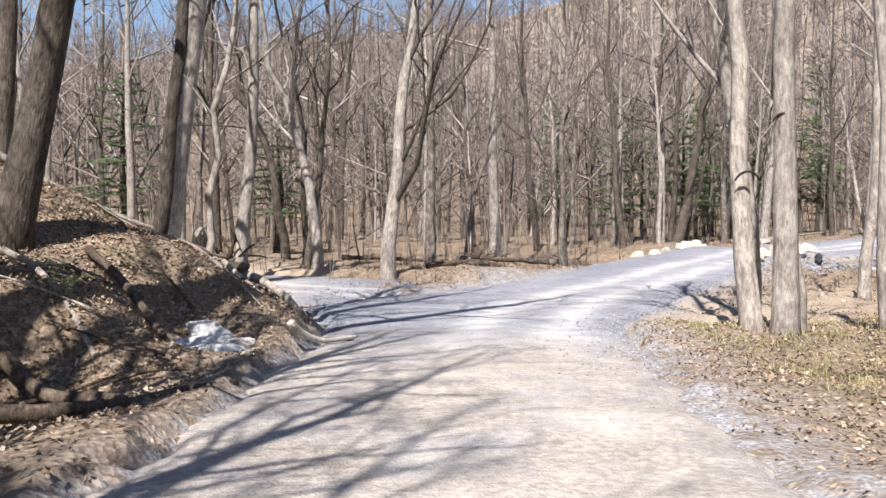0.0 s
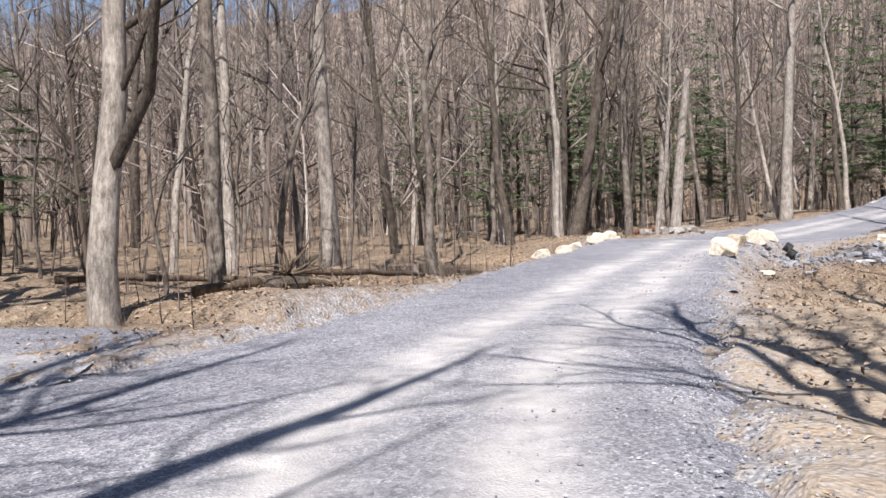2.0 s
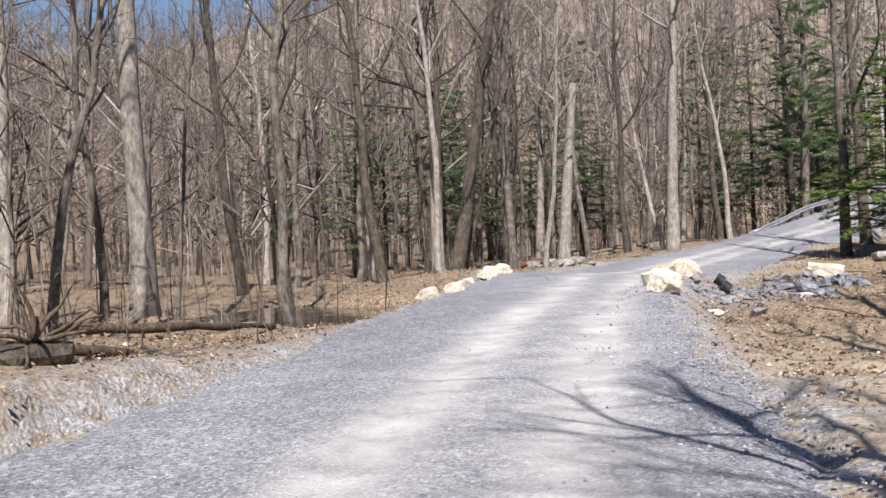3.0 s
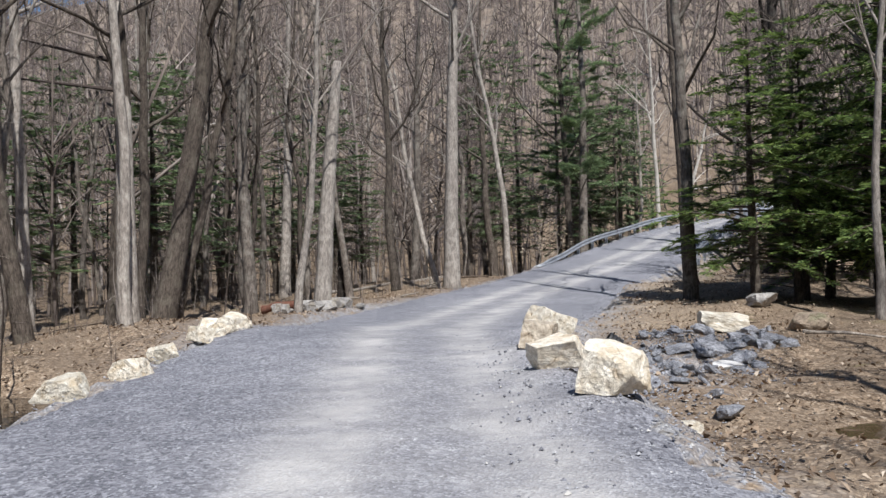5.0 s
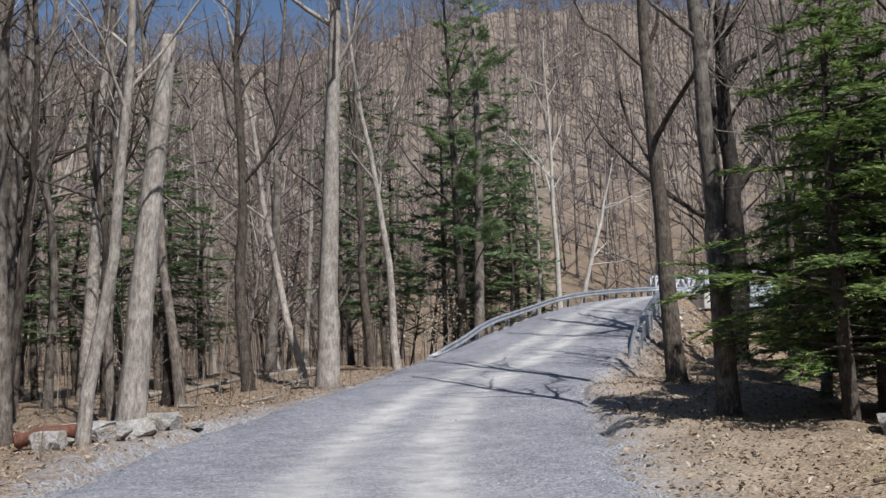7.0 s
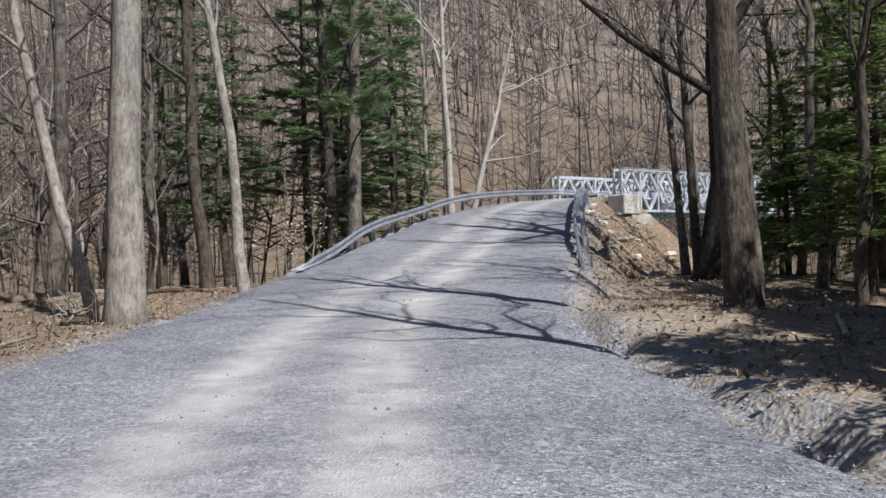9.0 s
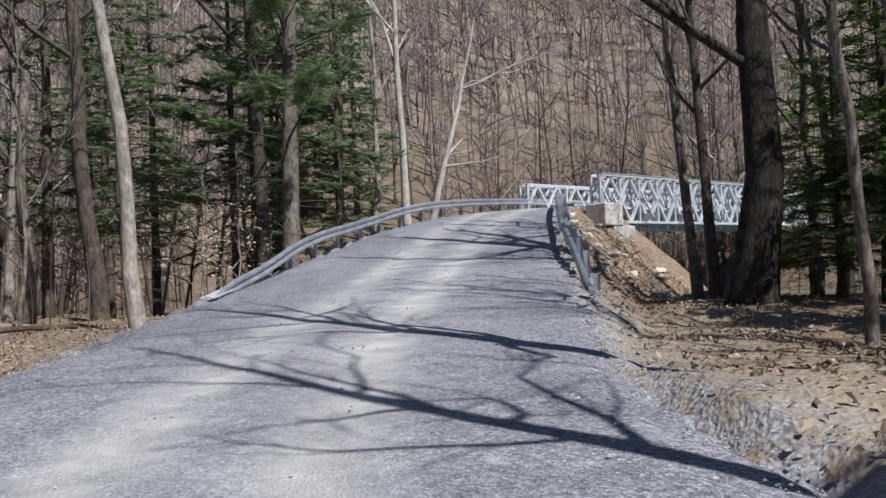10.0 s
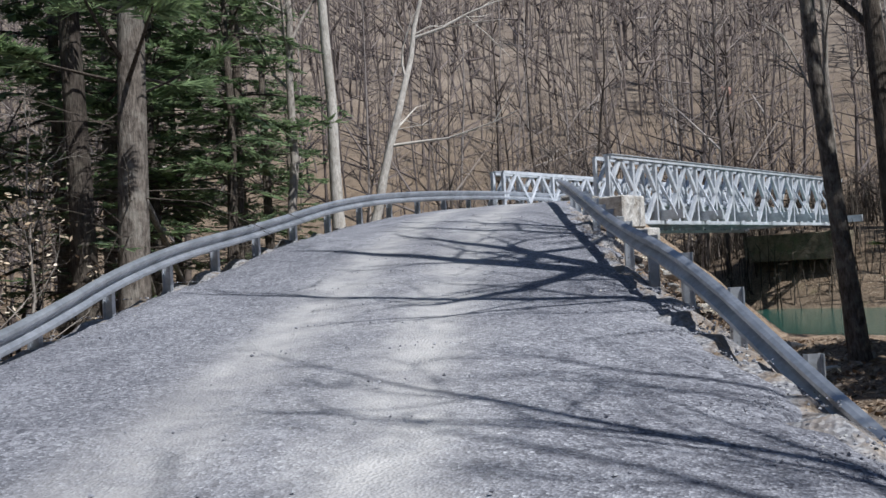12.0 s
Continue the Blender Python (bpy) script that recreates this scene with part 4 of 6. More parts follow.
def sprays(rng, q, fwd, lat, up, length, leaf, step, droop):
    """Flat leafy side shoots from points q of a bough: places, directions, flat sides and sizes of their leaves."""
    pos, dirs, flat, size, shoots = [], [], [], [], []
    for o, l_ in zip(q, length):
        sg = rng.choice([-1.0, 1.0])
        d = unit(lat * sg + fwd * rng.uniform(0.5, 1.1) + rng.normal(0, 0.24, 3))
        side_ = unit(np.cross(up, d))
        n = max(3, int(l_ / step))
        f = (np.arange(n) + 0.6) / n
        line = o + d * (f * l_)[:, None] - up * (droop * (f * l_) ** 2)[:, None]
        shoots.append((o, line[-1]))
        for s_ in (-1.0, 1.0):
            w = unit(d * 0.85 + side_ * s_ * 0.75 + rng.normal(0, 0.16, (n, 3)))
            k = leaf * (1.12 - 0.5 * f) * rng.uniform(0.65, 1.3, n)
            pos.append(line + w * k[:, None] * 0.8)
            dirs.append(w)
            size.append(k)
            flat.append(np.repeat(up[None], n, 0) + rng.normal(0, 0.42, (n, 3)))
    return pos, dirs, flat, size, shoots


def conifer(rng, h, r, first, tiers, per, reach, rise, droop, leaf, shoots_per, step, bare=0.0, shape=0.75, tuft=False):
    """Trunk, boughs in uneven tiers and leafy sprays of a conifer; below the crown some dead bare boughs."""
    trunk, bough, green = Pile(), Pile(), Pile()
    bend = rng.normal(0, 0.012, 2) * h
    trunk.add(*tube([(0, 0, -0.3), (0, 0, 0.3), (bend[0], bend[1], h * 0.45), (0, 0, h)], [r * 1.35, r, r * 0.66, 0.015], 9))
    pos, dirs, flat, size = [], [], [], []
    for i in range(tiers):
        level = first + (0.985 - first) * (i + rng.uniform(-0.25, 0.25)) / tiers
        reach_here = (reach * (1 - level) ** shape + 0.25) * rng.uniform(0.75, 1.15)
        turn = rng.uniform(0, 6.28)
        for j in range(max(2, int(per * rng.uniform(0.7, 1.2)))):
            az = turn + j * 6.28 / per + rng.uniform(-0.5, 0.5)
            length = reach_here * rng.uniform(0.35, 1.2)
            d = np.array((math.cos(az), math.sin(az), rise + 0.45 * level * level + rng.normal(0, 0.15)))
            m = 6
            cur, line = np.array((0, 0, (level + rng.uniform(-0.3, 0.3) / tiers) * h)), []
            for k in range(m):
                line.append(cur.copy())
                d = unit(d + np.array((0, 0, -droop)) + rng.normal(0, 0.06, 3))
                cur = cur + d * length / (m - 1)
            line = np.array(line)
            bough.add(*tube(line, np.linspace(0.01 + 0.011 * length, 0.004, m), 4, False))
            fwd = unit(line[-1] - line[1])
            lat = unit(np.cross(fwd, (0, 0, 1)))
            up = unit(np.cross(lat, fwd))
            n = max(4, int(shoots_per * length))
            f = rng.uniform(0.45 if tuft else 0.22, 1.0, n) ** 0.85
            q = np.stack([np.interp(f, np.linspace(0, 1, m), line[:, c]) for c in range(3)], 1)
            ln = (0.36 * length * (1.12 - f) + 0.12) * rng.uniform(0.5, 1.15, n)
            if tuft:
                ln = np.minimum(ln, 0.75)
            a, b, c, e, shoots = sprays(rng, q, fwd, lat, up, ln, leaf, step, 0.06 if tuft else 0.22)
            pos += a
            dirs += b
            flat += c
            size += e
            bough.add(*cones([o for o, _ in shoots], [w for _, w in shoots], 0.006))
    p0, p1 = [], []
    for i in range(int(bare * h)):
        az, z = rng.uniform(0, 6.28), rng.uniform(0.06, first + 0.12) * h
        l_ = reach * rng.uniform(0.3, 0.9)
        e = np.array((math.cos(az) * l_, math.sin(az) * l_, z + rng.normal(-0.1, 0.2) * l_))
        o = np.array((0, 0, z))
        bough.add(*tube([o, o * 0.5 + e * 0.5 + (0, 0, 0.08 * l_), e], [0.018, 0.012, 0.004], 3, False))
        for _ in range(7):
            f = rng.uniform(0.2, 1)
            q = o + (e - o) * f
            p0.append(q), p1.append(q + unit(e - o + rng.normal(0, 0.7, 3) * l_) * rng.uniform(0.2, 0.6))
    if p0:
        bough.add(*cones(p0, p1, 0.006))
    pos, dirs, flat, size = np.vstack(pos), np.vstack(dirs), np.vstack(flat), np.concatenate(size)
    across = unit(np.cross(dirs, flat))
    a, b = dirs * size[:, None], across * size[:, None] * (0.13 if tuft else 0.27)
    v = np.stack([pos - a, pos + b - a * 0.1, pos + a, pos - b - a * 0.1], 1).reshape(-1, 3)
    base = np.arange(len(pos))[:, None] * 4
    green.add(v, np.concatenate([base + np.array((0, 1, 2)), base + np.array((0, 2, 3))]))
    return trunk, bough, green


def conifer_kind(key, seed, label, needles, name="hemlock", **k):
    a, b, c = conifer(np.random.default_rng(seed), **k)
    ob = empty(name)
    part("trunk", a.mesh("trunk"), BARK_MID if name == "white_pine" else BARK_DARK, ob)
    part("crown", two_tone("crown", b, c, BARK_DARK, needles, False), None, ob, "green needle sprays on spreading boughs")
    tagged(ob, label, "tree")
    TREES[key] = [ob, k["h"], k["r"], False]


BUSHY = "bushy green hemlock with drooping boughs beside the road"
conifer_kind("hem_a", 31, BUSHY, NEEDLE, h=9, r=0.13, first=0.16, tiers=18, per=6, reach=3.0, rise=0.2, droop=0.13, leaf=0.105, shoots_per=12, step=0.085, bare=1.0)
conifer_kind("hem_b", 32, BUSHY, NEEDLE, h=12, r=0.17, first=0.16, tiers=21, per=6, reach=3.4, rise=0.2, droop=0.13, leaf=0.12, shoots_per=11, step=0.1, bare=1.0)
conifer_kind("hem_c", 33, "tall dark hemlock with thin drooping boughs", NEEDLE_DARK, h=18, r=0.2, first=0.2, tiers=21, per=5, reach=3.1, rise=0.1, droop=0.08, leaf=0.17, shoots_per=7.5, step=0.14, bare=2.2, shape=0.6)
conifer_kind("hem_d", 35, "tall dark hemlock with dead lower boughs", NEEDLE_DARK, h=17, r=0.18, first=0.3, tiers=17, per=5, reach=2.9, rise=0.12, droop=0.1, leaf=0.17, shoots_per=7.5, step=0.14, bare=2.8, shape=0.5)
conifer_kind("pine", 34, "tall white pine with feathery tiers of boughs", NEEDLE_PINE, "white_pine", h=25, r=0.34, first=0.2, tiers=17, per=6, reach=4.4, rise=0.1, droop=-0.02, leaf=0.25, shoots_per=11, step=0.085, bare=1.2, shape=0.62, tuft=True)

# the trees beside the road, by their places
plant("straight_dark", -6.4, 12.95, 18, 0.29, (0.2, 0.0), 0.4, label="thick dark tree leaning over the leafy bank")
plant("dark_b", -11.5, 22.5, 19, 0.3, (0.05, 0), 1.1)
plant("dark_b", -5.2, 15.9, 14, 0.14, (0.05, 0.02), 2.0, label="dark tree on the edge of the bank")
plant("thick_pale", -7.7, 24.3, 21, 0.36, (0.13, 0.0), 0.3, label="big pale tree leaning on top of the bank")
plant("dark_a", -8.0, 26.5, 18, 0.25, (0.1, 0.0), 2.2)
plant("pale_b", -4.25, 18.3, 17, 0.13, (0.035, 0.0), 0.7, label="pale slender tree above the root mass")
plant("thin_a", -4.9, 18.2, 10, 0.085, (0.24, 0.05), 3.0, label="thin leaning trunk above the root mass")
plant("curved", -4.5, 31.8, 13, 0.23, (-0.22, 0.0), 2.6, label="crooked leaning tree at the road junction")
plant("dark_b", -5.0, 32.6, 15, 0.13, (0.03, 0.0), 2.6)
plant("fork_a", -1.85, 30.6, 17, 0.245, (0.06, 0.0), -0.2, label="grey tree forking low at the road junction")
plant("mid_a", -0.5, 36.6, 19, 0.23, (0.0, 0.0), 1.4)
plant("mid_b", 0.9, 37.4, 11, 0.09, (0.16, 0.0), 0.4)
plant("pale_a", 2.45, 41.6, 20, 0.3, (-0.05, 0.0), 0.5)
plant("dark_b", 6.85, 49.6, 9, 0.13, (-0.3, 0.0), 2.4, label="thin dark tree leaning far over")
plant("dark_a", 10.7, 52.6, 17, 0.19, (-0.07, 0.02), 2.9, label="dark tree leaning over the pool")
plant("pale_b", 12.5, 51.6, 17, 0.13, (-0.03, 0.0), 0.9)
twin_a = plant("pale_b", 5.05, 14.9, 19, 0.195, (-0.075, 0.0), 1.9, label="pale trunk of a twin tree with dark scars")
twin_b = plant("pale_a", 5.45, 14.65, 20, 0.185, (-0.035, 0.0), 0.8, label="pale trunk of a twin tree with a dark scar")
plant("thin_a", 5.85, 14.9, 13, 0.065, (-0.01, 0.0), 2.2)
plant("pale_b", 7.15, 14.6, 16, 0.1, (-0.05, 0.02), 1.2)
plant("curved", 6.5, 19.6, 15, 0.2, (-0.14, 0.0), 2.4)
plant("mid_b", -8.9, 41.8, 17, 0.18, (0.0, 0.0), 0.3)
plant("dark_b", -6.7, 38.2, 14, 0.2, (-0.2, 0.0), 1.6)
plant("dark_b", -5.3, 34.7, 15, 0.13, (0.05, 0.0), 0.6)
plant("dark_a", 15.9, 62.4, 18, 0.2, (0.02, 0.0), 0.2)
plant("dark_a", 23.8, 73.5, 19, 0.25, (-0.01, 0.0), 1.9)
plant("pale_a", 26.2, 73.0, 20, 0.33, (0.05, 0.0), 2.0)
plant("mid_a", 36.5, 77.0, 21, 0.3, (0.02, 0.0), 0.0)
plant("snag", 12.9, 53.0, 6.2, 0.24, (0.0, 0.0), 0.7, label="pale dead snag at the edge of the gravel")
plant("dark_b", 12.6, 53.6, 17, 0.2, (0.04, 0.0), 1.3)
plant("thick_dark", 14.9, 56.9, 18, 0.27, (0.17, -0.02), 0.2, label="thick dark leaning tree with rough bark")
plant("dark_b", 15.5, 57.6, 16, 0.16, (0.14, 0.0), 2.2)
plant("mid_a", 19.0, 60.2, 19, 0.22, (0.01, 0.0), 2.0)
plant("snag", 21.4, 59.9, 8.8, 0.25, (0.1, -0.02), 1.9, label="thick dead trunk with shelf fungi, broken at the top")
plant("pale_b", 19.8, 58.35, 15, 0.135, (0.078, -0.078), 1.0, label="pale slim trunk leaning beside the dead tree")
plant("thick_pale", 31.7, 66.5, 22, 0.37, (0.03, 0.0), 0.9, label="tall straight grey trunk beside the gravel")
plant("pale_b", 33.0, 69.4, 18, 0.17, (-0.153, 0.138), 2.7, label="slim pale trunk leaning over beside the road")
plant("dark_a", 30.0, 68.6, 18, 0.24, (-0.02, 0.0), 2.0)
plant("pale_b", 38.9, 70.9, 20, 0.2, (-0.07, 0.08), 0.4, label="pale leaning trunk near the end of the guardrail")
plant("mid_b", 40.0, 76.9, 17, 0.2, (-0.02, 0.0), 0.8)
plant("straight_dark", 34.9, 55.0, 19, 0.27, (-0.02, 0.02), 1.5, label="rough-barked tree at the foot of the embankment")
plant("mid_a", 29.9, 50.9, 19, 0.24, (-0.02, 0.02), 0.1, label="dark straight tree among the hemlocks")
plant("hem_b", 29.8, 48.4, 9, 0.2, (0, 0), 0.3)
plant("hem_a", 32.2, 48.6, 9.5, 0.15, (0, 0), 1.7)
plant("hem_a", 33.2, 49.0, 9, 0.16, (0, 0), 3.0)
plant("hem_b", 35.2, 49.4, 7.5, 0.18, (0, 0), 4.4)
plant("hem_a", 34.2, 46.6, 12.5, 0.14, (0, 0), 0.9)
plant("hem_a", 36.8, 48.6, 7.5, 0.15, (0, 0), 5.2)
plant("hem_b", 32.2, 45.2, 13, 0.19, (0, 0), 2.6)
plant("hem_a", 36.4, 45.0, 13, 0.18, (0, 0), 3.7)
plant("fork_a", 36.6, 47.8, 18, 0.33, (-0.04, 0.0), 1.8, label="pale forked tree among the hemlocks")
plant("hem_b", 43.0, 54.6, 8, 0.17, (0, 0), 2.0)
plant("hem_a", 49.0, 58.0, 6.0, 0.12, (0, 0), 1.0)
plant("hem_b", 50.8, 57.2, 11, 0.17, (0, 0), 4.0)
plant("hem_b", 47.6, 55.2, 12, 0.18, (0, 0), 5.5)
plant("hem_a", 54.5, 59.6, 8, 0.14, (0, 0), 2.4)
plant("big_dark", 47.0, 59.7, 20, 0.5, (0.0, 0.0), 0.0)
plant("mid_a", 52.2, 62.4, 16, 0.16, (0.0, 0.06), 0.4)
plant("straight_dark", 51.4, 61.65, 17, 0.13, (-0.01, 0.03), 2.0, label="dark straight tree on the slope by the bridge")
plant("pale_b", 54.6, 62.7, 13, 0.06, (0.0, 0.02), 1.0)
plant("white_a", 56.6, 75.7, 18, 0.17, (-0.02, 0.02), 0.6)
plant("birch", 60.9, 77.9, 12.5, 0.2, (0.18, -0.21), 0.0)
plant("pale_b", 55.5, 76.5, 15, 0.17, (0.01, -0.02), 1.1)
plant("pine", 47.85, 74.4, 24, 0.28, (0, 0), 0.3)
plant("pine", 52.6, 80.2, 23, 0.3, (0, 0), 2.0)
plant("straight_dark", 47.35, 75.0, 22, 0.2, (-0.02, 0.02), 0.3)
for i, (x, y, h_) in enumerate(((42.5, 79.5, 17), (50.5, 79.5, 17), (49.0, 85.0, 19), (54.0, 80.5, 14), (57.0, 83.5, 17), (43.8, 77.2, 9), (53.0, 87.0, 20), (36.0, 86.0, 17), (61.0, 86.0, 15), (51.8, 77.6, 13), (48.8, 77.0, 10), (30.0, 80.0, 13), (33.5, 77.8, 8), (24.0, 82.0, 14), (17.0, 76.0, 12), (27.0, 75.5, 7), (21.5, 72.0, 8), (55.2, 78.3, 18), (59.6, 80.6, 17), (61.5, 83.0, 15), (64.5, 83.5, 11), (53.4, 76.9, 12), (13.0, 66.0, 9), (18.5, 69.0, 11), (22.0, 77.5, 13), (27.5, 81.0, 12), (15.5, 73.0, 12), (-8.5, 46.5, 7), (-15.0, 43.0, 9), (30.5, 76.0, 10), (8.5, 69.0, 12))):
    plant(("hem_c", "hem_d")[i % 2], x, y, h_, 0.2, (0, 0), i * 1.3, group="hemlocks in the woods")


def scar(tree, z, r, turn, label):
    """A dark arched scar where a bough once grew."""
    a = np.linspace(0.2, 2.94, 11)
    p = Pile()
    p.add(*tube(np.column_stack([np.full(11, 0.0) - r * 0.98 * np.cos((a - 1.57) * 0.75), r * np.sin((a - 1.57) * 0.8), z + 0.16 * np.sin(a) * r / 0.18]), 0.016 * np.sin(a) + 0.008, 6))
    ob = part("scar", p.mesh("scar"), SCAR, None, label)
    ob.parent = tree.children[0]
    ob.matrix_parent_inverse = Matrix()
    ob.rotation_euler = (0, 0, turn)
    return ob


ks = Look("scar", 0.9)
SCAR = ks.colour(ks.ramp(ks.noise(20, 3), (0.4, (0.012, 0.01, 0.009)), (0.7, (0.05, 0.04, 0.035))))

# unseen trees beside and behind the first view, added to shade the road
for i, (key, x, y, h_, r_) in enumerate((("thick_dark", -7.0, 4.4, 17, 0.36), ("mid_a", -5.2, 2.2, 18, 0.22), ("dark_a", -7.4, 0.4, 19, 0.3), ("mid_b", -4.9, -2.5, 17, 0.16), ("pale_b", -6.3, -6.0, 18, 0.17), ("mid_c", -4.4, -8.5, 15, 0.11),
                                          ("mid_b", 4.6, -5.0, 17, 0.16), ("pale_b", 5.6, -9.0, 18, 0.15), ("dark_b", 4.2, -1.5, 15, 0.13), ("mid_a", -8.2, -9.5, 19, 0.22), ("mid_c", -5.4, 6.3, 14, 0.1),
                                          ("thin_a", -4.6, 1.2, 12, 0.07), ("mid_b", 6.8, -2.4, 17, 0.15), ("mid_a", -4.7, 4.4, 16, 0.16), ("dark_b", -6.0, 8.6, 17, 0.17), ("pale_b", -4.1, -0.4, 18, 0.15), ("thin_b", -5.6, 5.4, 12, 0.08), ("dark_b", -3.9, -4.6, 17, 0.15), ("mid_a", 4.4, 4.6, 16, 0.13))):
    plant(key, x, y, h_, r_, (0.03, 0.0), i * 1.9, group="trees of the woods")

# out-of-view tree, added so that its thick shadow crosses the road
plant("thick_dark", -6.3, 10.0, 20, 0.25, (0.28, 0.0), 2.2, group="trees of the woods", label="unseen dark tree leaning far out to shade the road")

# unseen trees added off the road to shade the low ground inside the bend
for i, (key, x, y) in enumerate((("mid_a", 17.0, 31.0), ("dark_b", 19.6, 29.4), ("mid_b", 21.4, 32.6), ("dark_a", 24.2, 30.6), ("mid_c", 26.4, 34.2), ("mid_b", 28.4, 31.2), ("pale_b", 22.8, 28.2), ("mid_c", 19.0, 33.6), ("dark_b", 29.8, 36.6))):
    plant(key, x, y, None, None, (0.02, 0.01), i * 1.7, group="trees of the woods")

for i, (key, x, y) in enumerate((("mid_b", 38.2, 52.4), ("dark_b", 40.8, 54.4), ("mid_c", 42.4, 52.0), ("mid_b", 44.8, 56.2), ("mid_c", 39.0, 49.6), ("dark_b", 47.6, 55.0))):
    plant(key, x, y, None, None, (-0.02, 0.03), i * 2.1, group="trees of the woods")

# young trees by the river
rv = np.random.default_rng(131)
for i in range(34):
    x, y = (rv.uniform(57, 70), rv.uniform(44, 62)) if i < 22 else (rv.uniform(86, 97), rv.uniform(50, 62))
    if abs((x - RIVER_A[0]) * RIVER_DIR[1] - (y - RIVER_A[1]) * RIVER_DIR[0]) > 8:
        plant(("mid_c", "thin_b", "thin_a", "mid_b", "dark_b")[i % 5], x, y, None, None, (rv.normal(0, 0.05), rv.normal(0, 0.04)), i * 1.3, group="trees along the river")

# slim trees on the low ground right of the road
lw = np.random.default_rng(141)
for i in range(20):
    x = lw.uniform(37, 57)
    y = lw.uniform(43, 56.5) if x < 48 else lw.uniform(48, 59)
    plant(("mid_c", "thin_a", "dark_b", "mid_b")[i % 4], x, y, None, None, (lw.normal(0, 0.05), lw.normal(0, 0.04)), i * 1.7, group="trees of the woods")


# ---- the woods ----
def clear(x, y):
    """Where trees may stand: off the road, the track and the river."""
    road_ = (side(right_edge, x, y) < 2.2) & (side(left_edge, x, y) > -2.2) & (y > -45) & (x < 72)
    v = (x - RIVER_A[0]) * RIVER_DIR[1] - (y - RIVER_A[1]) * RIVER_DIR[0]
    river = (np.abs(v) < 12) & (np.abs(y - 69) < 55)
    track = (np.abs((x + 2.5) * 0.42 + (y - 26.6) * 0.91) < 4.0) & (x < 2)
    return ~(road_ | river | track)


def standing():
    return [(o.matrix_world.translation.x, o.matrix_world.translation.y) for o in scene.objects if o.get("category") == "tree"]


rng = np.random.default_rng(5)
bpy.context.view_layer.update()
taken = standing()
MIX = ["pale_a", "pale_b", "pale_b", "mid_a", "mid_b", "mid_b", "mid_c", "mid_c", "dark_a", "dark_b", "thin_a", "thin_b", "thin_b"]
wild = rng.uniform((-26, -18), (62, 92), (5000, 2))
wx, wy = wild.T
gap_r = side(right_edge, wx, wy)
fits = clear(wx, wy) & (nearest(centre[::4], wx, wy)[1] < 36)
fits &= ~((wx > -9) & (wx < -3) & (wy > 4) & (wy < 21)) & ~((wy > 64) & (wx > 55))
fits &= ~((wx > 9) & (wx < 27) & (wy > 30) & (wy < 47)) & ~((wx > 2.5) & (wx < 10) & (wy > -4) & (wy < 24))
fits &= (gap_r < 0) | (rng.random(len(wx)) > 0.35)
count = 0
for x, y in wild[fits]:
    if count == 190:
        break
    if min((x - a) ** 2 + (y - b) ** 2 for a, b in taken) < 3.4:
        continue
    key = MIX[rng.integers(len(MIX))]
    if -9 < x < 9 and 28 < y < 44:
        key = ("thin_a", "thin_b", "mid_c")[count % 3]
    k = rng.uniform(0.75, 1.15)
    plant(key, x, y, TREES[key][1] * k, TREES[key][2] * rng.uniform(0.7, 1.2) * k, (rng.normal(0, 0.045), rng.normal(0, 0.03)), rng.uniform(0, 6.28), group="trees of the woods")
    taken.append((x, y))
    count += 1


def slivers(p0, p1, r):
    """Many far twigs at once, each a narrow triangle."""
    p0, p1 = np.asarray(p0, float), np.asarray(p1, float)
    a = unit(np.cross(p1 - p0, np.array((0.31, 0.53, 0.79)))) * np.asarray(r, float)[:, None]
    return np.stack([p0 + a, p0 - a, p1], 1).reshape(-1, 3), np.arange(len(p0) * 3).reshape(-1, 3)


def simple_tree(rng, h, r, limbs, per, thick=1.0, far=False):
    """A light tree for the joined woods."""
    p = Pile()
    w = np.cumsum(rng.normal(0, 0.055, (5, 2)), axis=0) * h * 0.25
    z = np.linspace(0, 1, 5)
    line = np.column_stack([w - w[0], z * h])
    p.add(*tube(line[::2] if far else line, r * (1 - z * 0.9)[::2] if far else r * (1 - z * 0.9), 4 if far else 5, False))
    a, b, s = [], [], []
    ta, tb, ts = [], [], []
    for i in range(limbs):
        u = rng.uniform(0.16, 0.98)
        o = np.array([np.interp(u, z, line[:, j]) for j in range(3)])
        az, el, length = rng.uniform(0, 6.28), math.radians(rng.uniform(8, 62)), h * ((1 - u) * 0.36 + 0.07) * rng.uniform(0.6, 1.2)
        d = np.array((math.cos(az) * math.cos(el), math.sin(az) * math.cos(el), math.sin(el)))
        a.append(o), b.append(o + d * length), s.append(thick * (0.014 * length + 0.008))
        for _ in range(per):
            f = rng.uniform(0.15, 0.95)
            q = o + d * length * f
            td = unit(d + rng.normal(0, 0.6, 3) + (0, 0, 0.1))
            ta.append(q), tb.append(q + td * rng.uniform(0.3, 0.55) * length * (1.2 - 0.6 * f)), ts.append(thick * 0.0075)
    p.add(*cones(a, b, s))
    p.add(*slivers(ta, tb, ts))
    return p.arrays()


